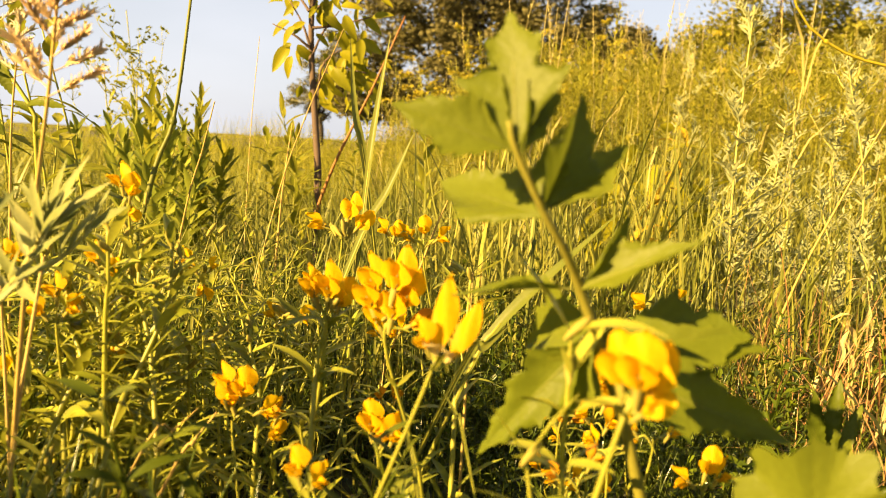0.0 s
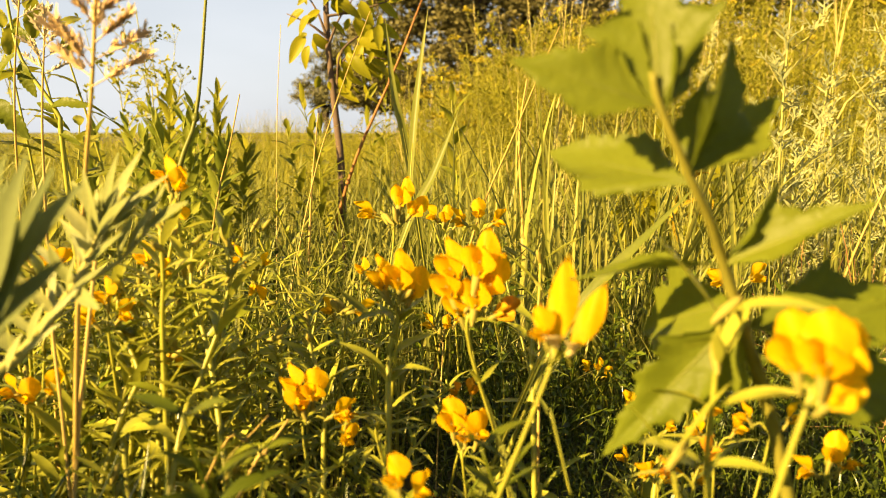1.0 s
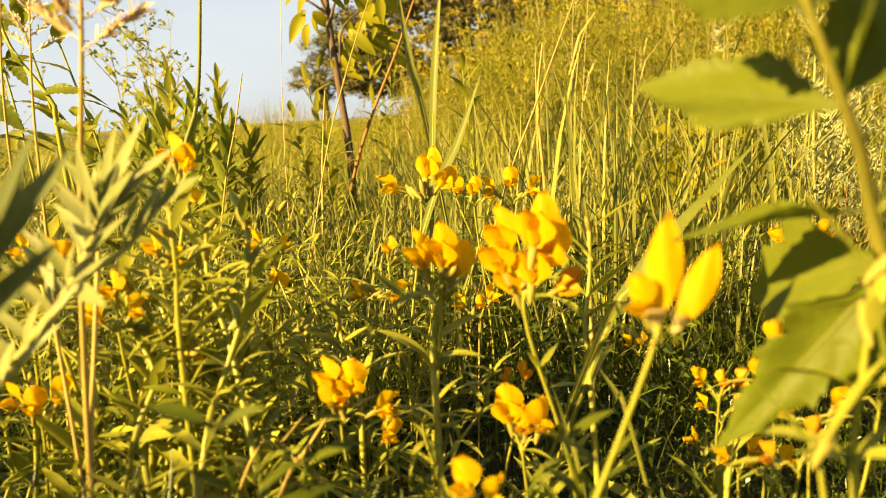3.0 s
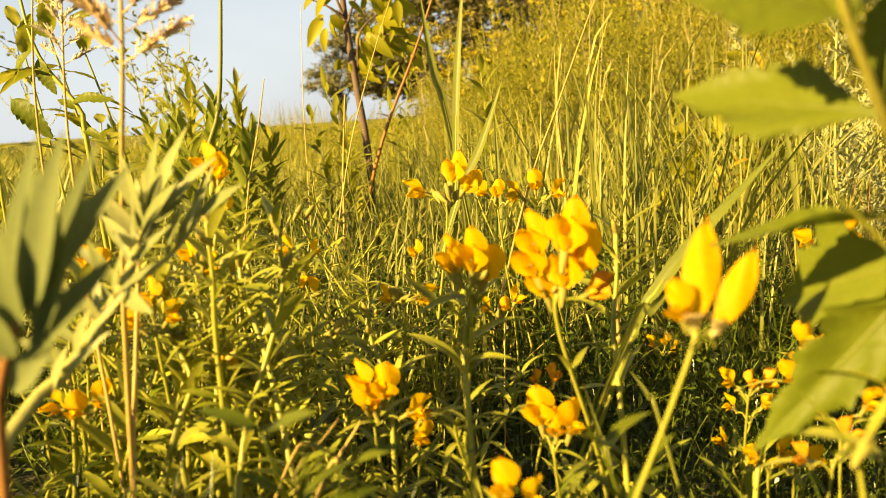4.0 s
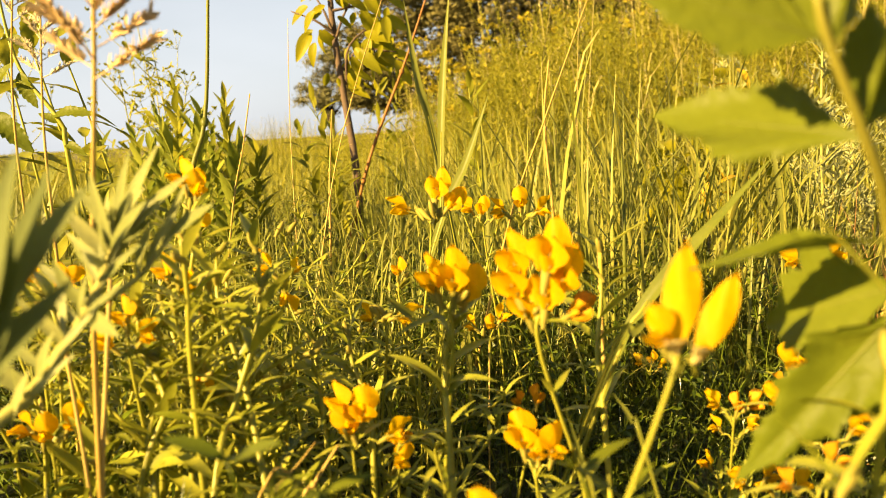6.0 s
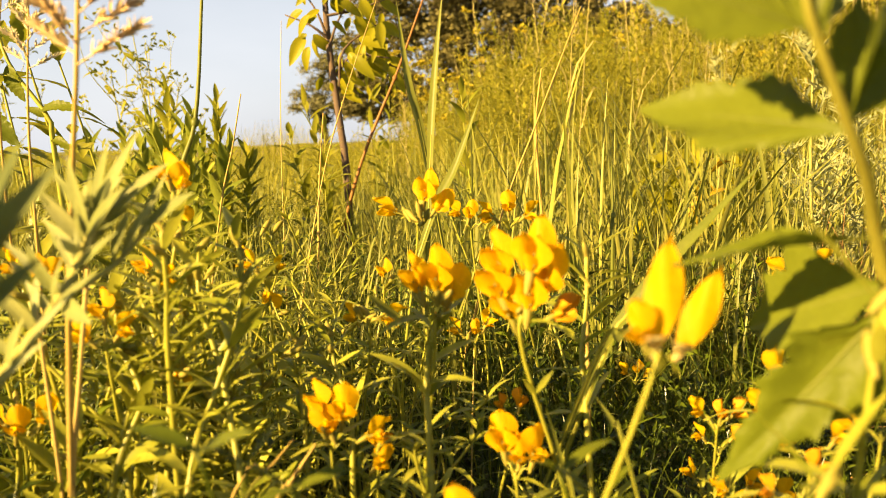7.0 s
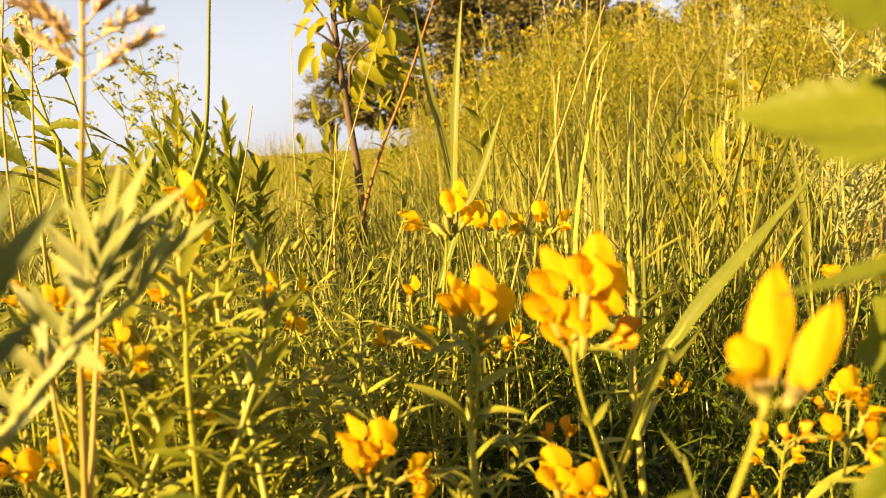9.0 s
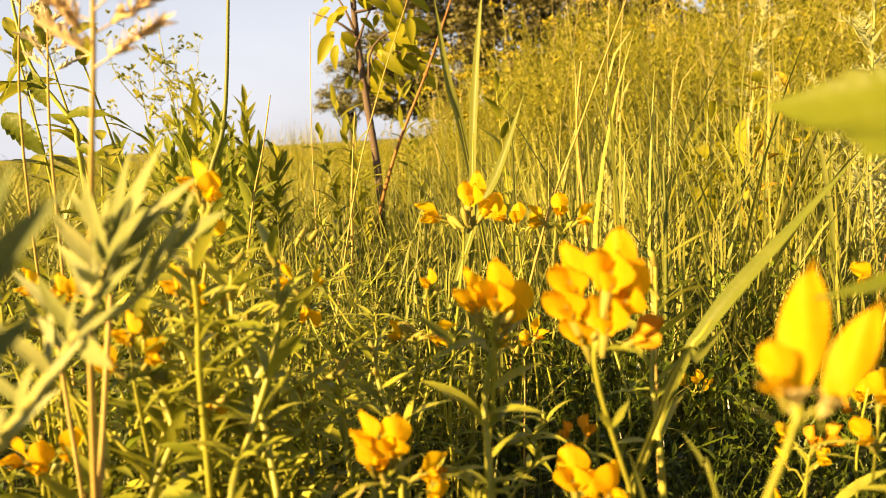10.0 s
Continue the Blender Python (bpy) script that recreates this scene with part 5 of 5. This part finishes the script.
def twig(*pts):
    line = spline(pts, 8)
    part("twig", Sheet().tube(line, [0.0034 - 0.00028 * i for i in range(9)], 5), M_BARK, sapling)


def sapling_leaf(base, tip, turn):
    """A hanging oval leaf with a drawn-out point; turn swings its face about."""
    size = (Vector(tip) - Vector(base)).length
    part("leaf", SAPLEAF[rng.randrange(3)], None, sapling, matrix=frame_to(base, tip, (turn, -0.7, 0.5)) @ Matrix.Scale(size, 4))


twig((-0.351, 1.650, 0.530), (-0.382, 1.634, 0.554), (-0.435, 1.653, 0.578))
twig((-0.351, 1.650, 0.536), (-0.367, 1.642, 0.582), (-0.400, 1.656, 0.630))
twig((-0.345, 1.650, 0.512), (-0.326, 1.658, 0.562), (-0.283, 1.624, 0.606))
twig((-0.329, 1.650, 0.422), (-0.310, 1.621, 0.499), (-0.241, 1.670, 0.556))
twig((-0.334, 1.650, 0.453), (-0.294, 1.636, 0.489), (-0.219, 1.634, 0.480))
twig((-0.353, 1.650, 0.596), (-0.321, 1.680, 0.638), (-0.242, 1.648, 0.670))
twig((-0.354, 1.650, 0.607), (-0.395, 1.670, 0.657), (-0.427, 1.649, 0.687))
twig((-0.353, 1.650, 0.631), (-0.330, 1.658, 0.692), (-0.277, 1.629, 0.734))
twig((-0.347, 1.650, 0.572), (-0.290, 1.658, 0.582), (-0.218, 1.672, 0.605))
sapling_leaf((-0.395, 1.642, 0.583), (-0.443, 1.648, 0.556), 0.1)
sapling_leaf((-0.370, 1.596, 0.565), (-0.406, 1.603, 0.529), -0.0)
sapling_leaf((-0.388, 1.620, 0.528), (-0.421, 1.596, 0.474), 0.3)
sapling_leaf((-0.388, 1.637, 0.535), (-0.426, 1.642, 0.508), 0.3)
sapling_leaf((-0.374, 1.661, 0.532), (-0.389, 1.675, 0.485), -0.3)
sapling_leaf((-0.381, 1.670, 0.629), (-0.417, 1.663, 0.598), 0.4)
sapling_leaf((-0.345, 1.678, 0.622), (-0.295, 1.657, 0.591), -0.6)
sapling_leaf((-0.309, 1.612, 0.591), (-0.264, 1.627, 0.564), -0.2)
sapling_leaf((-0.293, 1.653, 0.561), (-0.241, 1.640, 0.543), -0.1)
sapling_leaf((-0.279, 1.629, 0.522), (-0.225, 1.618, 0.499), -0.0)
sapling_leaf((-0.257, 1.648, 0.483), (-0.209, 1.662, 0.453), 0.1)
sapling_leaf((-0.328, 1.683, 0.522), (-0.297, 1.694, 0.487), 0.5)
sapling_leaf((-0.286, 1.657, 0.623), (-0.237, 1.638, 0.626), 0.3)
sapling_leaf((-0.243, 1.686, 0.606), (-0.195, 1.700, 0.573), -0.1)
sapling_leaf((-0.334, 1.661, 0.466), (-0.306, 1.645, 0.424), 0.3)
sapling_leaf((-0.317, 1.647, 0.499), (-0.331, 1.634, 0.457), -0.7)
sapling_leaf((-0.242, 1.675, 0.556), (-0.190, 1.692, 0.530), -0.7)
sapling_leaf((-0.226, 1.670, 0.484), (-0.181, 1.662, 0.464), -0.6)
sapling_leaf((-0.404, 1.619, 0.621), (-0.444, 1.627, 0.630), 0.3)
sapling_leaf((-0.279, 1.594, 0.646), (-0.228, 1.595, 0.637), -0.7)
sapling_leaf((-0.392, 1.662, 0.660), (-0.431, 1.650, 0.642), 0.3)
sapling_leaf((-0.249, 1.688, 0.678), (-0.195, 1.684, 0.669), 0.5)
sapling_leaf((-0.355, 1.621, 0.579), (-0.385, 1.599, 0.557), -0.0)
sapling_leaf((-0.285, 1.593, 0.483), (-0.244, 1.576, 0.436), -0.3)
sapling_leaf((-0.215, 1.651, 0.601), (-0.171, 1.632, 0.610), -0.7)
sapling_leaf((-0.320, 1.677, 0.637), (-0.338, 1.664, 0.594), 0.4)
sapling_leaf((-0.409, 1.680, 0.646), (-0.401, 1.671, 0.600), -0.2)
sapling_leaf((-0.272, 1.642, 0.586), (-0.287, 1.644, 0.541), -0.0)
sapling_leaf((-0.336, 1.646, 0.560), (-0.304, 1.647, 0.535), 0.4)
sapling_leaf((-0.323, 1.641, 0.421), (-0.278, 1.633, 0.392), 0.1)
for k in range(66):  # leaves crowded behind and right of the trunk
    p = Vector((rng.triangular(-0.40, -0.19, -0.27), rng.uniform(1.60, 1.76), rng.uniform(0.42, 0.66)))
    sapling_leaf(p, p + Vector((rng.uniform(-0.025, 0.04), rng.uniform(-0.02, 0.02), rng.uniform(-0.055, -0.015))), rng.uniform(-0.8, 0.5))
for k in range(46):  # the crown above
    p = Vector((rng.uniform(-0.46, -0.20), rng.uniform(1.58, 1.78), rng.uniform(0.68, 0.95)))
    if k % 4 == 0:
        twig(S_LINE[13 + k % 5], S_LINE[13 + k % 5].lerp(p, 0.5) + UP * 0.01, p)
    sapling_leaf(p, p + Vector((rng.uniform(-0.03, 0.03), rng.uniform(-0.03, 0.02), rng.uniform(-0.055, -0.02))), rng.uniform(-0.8, 0.5))


# ---- weeds ----
def weed(name, label, base, top, n, length, width, material, seed, stem_r=0.002, stem_mat=None, rise=(5, 55), first=0.2, droop=0.3, group="", peak=0.4, meshes=None, bend=0.03):
    """An upright herb with leaves set round its stem, longest in the middle."""
    r = random.Random(seed)
    ob = thing(name, label, "plant", group)
    a, b = Vector((base[0], base[1], ground_z(base[0], base[1]) - 0.004)), Vector(top)
    line = spline([a, a.lerp(b, 0.5) + Vector((r.uniform(-bend, bend), r.uniform(-bend, bend), 0)), b], 14)
    part("stem", Sheet().tube(line, [stem_r * (1.1 - 0.05 * i) for i in range(15)], 6), stem_mat or M_VETCH, ob)
    kinds = meshes or [lance(length, width, droop * f, 0.3, 8, peak, across=1, wave=0.01).mesh("leaf", material) for f in (0.4, 1.0, 1.7)]
    for k in range(n):
        u = first + (1 - first) * k / (n - 1)
        i = min(13, int(u * 14))
        p = line[i].lerp(line[i + 1], u * 14 - i)
        s = (0.55 + 0.6 * math.sin(math.pi * (0.15 + 0.8 * (1 - u)))) * r.uniform(0.8, 1.1)
        e = r.uniform(*rise) + 25 * max(0, u - 0.8) * 5
        part("leaf", kinds[r.randrange(len(kinds))], None, ob, matrix=Matrix.Translation(p) @ pose(0, 0, 0, 0, 0, k * 137.5 + r.uniform(-25, 25)) @ pose(0, 0, 0, e, r.uniform(-12, 12), 0) @ Matrix.Scale(s, 4))
    return ob


WD = "dark green weed with dense narrow lance-shaped leaves"
WEED_TOPS = ((-0.647, 1.528, 0.423), (-0.584, 1.441, 0.348), (-0.775, 1.712, 0.383), (-0.625, 1.732, 0.411), (-0.454, 1.325, 0.307), (-0.577, 1.521, 0.336), (-0.472, 1.473, 0.290), (-0.777, 1.601, 0.336), (-0.845, 1.593, 0.328), (-0.684, 1.642, 0.395), (-0.558, 1.427, 0.372), (-0.600, 1.365, 0.335), (-0.547, 1.526, 0.345), (-0.652, 1.408, 0.316))
for k, top in enumerate(WEED_TOPS):
    lead = 0.03 if k % 2 else -0.03
    weed("lance_leaved_weed", WD, (top[0] + lead, top[1] + 0.02), top, 38, 0.057, 0.0155, M_WEED if k % 3 else M_WEEDB, 300 + k, 0.0024, group="lance-leaved weeds", first=0.1, rise=(38, 74), droop=0.15)
for k, top in enumerate(((-0.366, 1.501, 0.387), (-0.411, 1.539, 0.336), (-0.319, 1.446, 0.331), (-0.058, 1.278, 0.381), (-0.302, 1.858, 0.347), (-0.288, 2.076, 0.420))):
    weed("lance_leaved_weed", "light green weed with upright lance-shaped leaves near the sapling", (top[0] + 0.02, top[1] + 0.02), top, 18, 0.056, 0.0135, M_WEEDB, 330 + k, 0.002, group="lance-leaved weeds", first=0.35, rise=(30, 65))
SERRATE = [toothed_leaf(0.072, 0.36, 0.42, 60 + k, 8, 0.16, 0.25 + 0.15 * k, 32, 3)[0].mesh("leaf", M_WEEDB) for k in range(3)]
for k, top in enumerate(((-0.553, 0.994, 0.462), (-0.559, 0.935, 0.479), (-0.619, 0.977, 0.462), (-0.553, 0.821, 0.406), (-0.602, 1.111, 0.339))):
    weed("broad_leaved_weed", "tall weed with pointed oval leaves on a green stem", (top[0] + 0.03, top[1] + 0.02), top, 9, 0.070, 0.021, M_WEEDB, 350 + k, 0.0026, group="broad-leaved weeds", first=0.4, rise=(-15, 45), droop=0.5, meshes=SERRATE)
nettle = thing("broad_leaved_weed", "tall weed with large toothed oval leaves before the sky", "plant", "broad-leaved weeds")
N_LINE = spline(rooted([(-0.444, 0.800, 0.306), (-0.447, 0.800, 0.349), (-0.483, 0.805, 0.400), (-0.497, 0.810, 0.443), (-0.505, 0.815, 0.500)]), 16)
part("stem", Sheet().tube(N_LINE, [0.0030 - 0.0001 * i for i in range(17)], 7), M_VETCH, nettle)
for base, tip, ratio in (
    ((-0.455, 0.800, 0.358), (-0.406, 0.790, 0.361), 0.36), ((-0.492, 0.805, 0.412), (-0.520, 0.800, 0.382), 0.62),
    ((-0.486, 0.803, 0.402), (-0.472, 0.800, 0.366), 0.44), ((-0.518, 0.800, 0.364), (-0.476, 0.790, 0.325), 0.40),
    ((-0.450, 0.800, 0.350), (-0.470, 0.800, 0.362), 0.45), ((-0.497, 0.810, 0.440), (-0.470, 0.800, 0.425), 0.40),
    ((-0.446, 0.800, 0.330), (-0.420, 0.790, 0.318), 0.36),
):
    size = (Vector(tip) - Vector(base)).length
    part("leaf", toothed_leaf(size, ratio, 0.42, 71, 8, 0.26, 0.12, 44, 3)[0], M_LOBED, nettle, matrix=frame_to(base, tip, (-0.3, -0.6, 0.8)))
for k, top in enumerate(((0.451, 1.729, 0.390), (0.419, 1.929, 0.385), (0.512, 1.618, 0.291), (0.445, 1.501, 0.203), (0.326, 1.704, 0.264))):
    weed("broad_leaved_weed", "yellowing weed with broad oval leaves in the tall grass", (top[0] + 0.02, top[1] + 0.03), top, 10, 0.075, 0.036, M_SAPLEAF, 370 + k, 0.0022, group="broad-leaved weeds", first=0.45, rise=(-30, 40), droop=0.7)


def feather_leaf(length, seed):
    """A finely divided leaf of narrow lobes."""
    r = random.Random(seed)
    sh = Sheet()
    sh.ribbon([(0, 0, 0), (0, length * 0.5, 0.004), (0, length, -0.004)], [0.0011, 0.0015, 0.0003])
    for k in range(7):
        u = 0.2 + 0.72 * k / 6
        s = 1 if k % 2 else -1
        l = length * 0.42 * (1.15 - u) + 0.004
        p = Vector((0, length * u, 0.002))
        d = Vector((s * 0.75, 0.75, r.uniform(-0.2, 0.5))).normalized()
        sh.ribbon([p, p + d * l * 0.5, p + d * l], [0.0010, 0.0021, 0.0004])
    return sh.mesh("leaf", M_SILVER)


FEATHER = [feather_leaf(0.050, k) for k in range(3)]
for k, top in enumerate(((0.427, 1.144, 0.560), (0.617, 1.460, 0.455), (0.634, 1.303, 0.515), (0.561, 1.336, 0.422), (0.565, 2.070, 0.609), (0.939, 1.897, 0.650), (0.490, 1.264, 0.296), (0.581, 1.217, 0.285), (0.598, 1.111, 0.236), (0.638, 1.942, 0.383))):
    ob = weed("wormwood", "silvery wormwood with finely divided pale leaves on side shoots", (top[0] + 0.03, top[1] + 0.04), top, 30, 0.05, 0.01, M_SILVER, 400 + k, 0.0025, M_GREYSTEM, rise=(10, 60), first=0.12, group="wormwoods", meshes=FEATHER, bend=0.05)
    r = random.Random(430 + k)
    foot = Vector((top[0] + 0.03, top[1] + 0.04, ground_z(top[0] + 0.03, top[1] + 0.04)))
    for j in range(7 if top[2] > 0.5 else 2):
        u = 0.25 + 0.65 * j / 6
        p = foot.lerp(Vector(top), u)
        a = radians(j * 137.5 + r.uniform(-30, 30))
        q = p + Vector((math.cos(a), math.sin(a), r.uniform(1.0, 1.7))).normalized() * r.uniform(0.08, 0.15) * (1.15 - 0.7 * u)
        shoot = part("side_shoot", Sheet().tube(spline([p, p.lerp(q, 0.5) - UP * 0.006, q], 5), [0.0014, 0.0013, 0.0011, 0.0010, 0.0008, 0.0006], 5), M_GREYSTEM, ob)
        for i in range(9):
            e = p.lerp(q, 0.25 + 0.75 * i / 8)
            f = Vector((r.uniform(-1, 1), r.uniform(-1, 1), r.uniform(0.1, 1.2))).normalized()
            part("leaf", FEATHER[i % 3], None, shoot, matrix=frame_to(e, e + f, (0, -0.6, 0.8)) @ Matrix.Scale(r.uniform(0.45, 0.8), 4))


def umbel_weed(base, top, label, seed, spread_m, tips, leafm, tip_mat, tip=0.006, name="umbel_weed", sprays=0):
    """A branching weed whose thin rays end in small heads."""
    r = random.Random(seed)
    ob = thing(name, label, "plant", "umbel weeds")
    a, b = Vector((base[0], base[1], ground_z(base[0], base[1]) - 0.004)), Vector(top)
    line = spline([a, a.lerp(b, 0.5) + Vector((r.uniform(-0.02, 0.02), 0, 0)), b], 12)
    part("stem", Sheet().tube(line, [0.0026 - 0.00012 * i for i in range(13)], 6), M_VETCH, ob)
    for k in range(5):
        p = line[6 + k]
        ang = k * 2.4 + r.uniform(0, 1)
        q = p + Vector((math.cos(ang) * spread_m, math.sin(ang) * spread_m * 0.6, spread_m * r.uniform(0.9, 1.6)))
        br = Sheet().tube(spline([p, p.lerp(q, 0.5) + Vector((math.cos(ang), math.sin(ang), 0)) * spread_m * 0.2, q], 6), [0.0013 - 0.0001 * i for i in range(7)], 4)
        head = Sheet()
        for j in range(tips):
            d = Vector((r.uniform(-1, 1), r.uniform(-1, 1), r.uniform(0.2, 1.1))).normalized()
            e = q + d * spread_m * r.uniform(0.25, 0.5)
            br.tube([q, q.lerp(e, 0.5), e], [0.0006, 0.0005, 0.0004], 3)
            for i in range(3 if sprays else 5):
                f = Vector((r.uniform(-1, 1), r.uniform(-1, 1), r.uniform(-0.7 if sprays else -0.2, 1))).normalized()
                head.ribbon([e, e + f * tip * 0.5, e + f * tip], [tip * 0.12, tip * 0.3, tip * 0.05], face=(f.y, -f.x, 0.3))
        tagged(part("branch", br, M_VETCH, ob), kind="stuff")
        tagged(part("flower_head", head, tip_mat, ob), kind="stuff")
        for j in range(sprays):
            f = Vector((r.uniform(-1, 1), r.uniform(-0.7, 0.7), r.uniform(-0.6, 0.5))).normalized()
            e = p.lerp(q, r.uniform(0.0, 0.7))
            part("leaf", SERRATE[j % 3], None, ob, matrix=frame_to(e, e + f, (-0.2, -0.6, 0.8)) @ Matrix.Scale(r.uniform(0.25, 0.5), 4))
        for j in range(leafm):
            f = Vector((r.uniform(-1, 1), r.uniform(-0.7, 0.7), r.uniform(-0.4, 0.5))).normalized()
            part("leaf", FEATHER[j % 3] if leafm > 2 else LEAFLETS[j % 3], M_WEEDB, ob, matrix=frame_to(p, p + f, (0, -0.4, 1)) @ Matrix.Scale(1.7, 4))
    return ob


for k, top in enumerate(((-0.908, 1.944, 0.638), (-0.826, 1.837, 0.553), (-0.906, 1.820, 0.505), (-0.773, 1.721, 0.439), (-1.314, 2.005, 0.648))):
    umbel_weed((top[0] + 0.03, top[1] + 0.02), top, "tall branching weed with tiny green heads against the sky", 500 + k, 0.095, 6, 2, M_WEEDB, 0.010, sprays=6)
for k, top in enumerate(((-0.247, 3.027, 0.589), (-0.099, 3.685, 0.890), (0.333, 3.912, 0.874), (0.638, 4.352, 0.992), (0.680, 4.161, 1.053), (-0.169, 2.817, 0.493), (-0.152, 3.675, 0.742), (-0.382, 4.166, 0.772), (1.130, 3.768, 0.928), (-0.407, 3.436, 0.692), (0.146, 3.2, 0.767), (0.437, 3.8, 0.834), (-0.013, 3.8, 0.777), (0.565, 3.8, 0.773), (0.361, 4.4, 0.988), (1.104, 3.6, 0.702), (1.432, 3.6, 0.720))):
    umbel_weed((top[0] + 0.03, top[1] + 0.02), top, "wild parsnip with flat yellow flower umbels on the bank", 520 + k, 0.075, 10, 2, M_YUMBEL, 0.013, "wild_parsnip")

# yellowed leaves hanging in the grass
YLEAF = [lance(0.05, 0.017, d, 0.35, 8, 0.45, across=2).mesh("leaf", M_YELLOWLEAF) for d in (0.3, 0.7)]
for k, top in enumerate(((0.358, 1.254, 0.284), (0.422, 1.526, 0.396), (0.360, 1.405, 0.263))):
    weed("yellowed_herb", "fading herb with drooping yellow leaves in the grass", (top[0] + 0.01, top[1] + 0.02), top, 5, 0.05, 0.017, M_YELLOWLEAF, 620 + k, 0.0014, M_VETCH, rise=(-70, 10), first=0.7, group="yellowed herbs", meshes=YLEAF)

DEAD = [lance(0.030, 0.008, d, 0.5, 7, 0.5).mesh("leaf", M_PALE) for d in (0.4, 0.9)]
for k, top in enumerate(((0.490, 0.870, 0.165), (0.505, 0.905, 0.140), (0.545, 0.960, 0.195), (0.500, 0.800, 0.120))):
    weed("dead_herb", "dead herb with curled cream-coloured leaves in the dry litter", (top[0] + 0.01, top[1] + 0.02), top, 7, 0.03, 0.008, M_PALE, 640 + k, 0.0011, M_STRAW, rise=(-70, 20), first=0.5, group="dead herbs", meshes=DEAD)

# reddish dry tangle at the foot of the wormwood
tangle = Bulk()
dry = [blade_template(0.22, 0.0026, b) for b in (0.3, 0.7, 1.0, -0.8)]
spread(tangle, dry, scatter(900, 0.38, 1.0, 0.55, 1.1, None, 1.0), 0.4, 1.05, 1.1)
tangle.build("dry_tangle", leafy("russet_straw", (0.22, 0.10, 0.03), (0.44, 0.27, 0.11), 0.2, 0.7), "tangled russet dry grass below the wormwood", "grass")
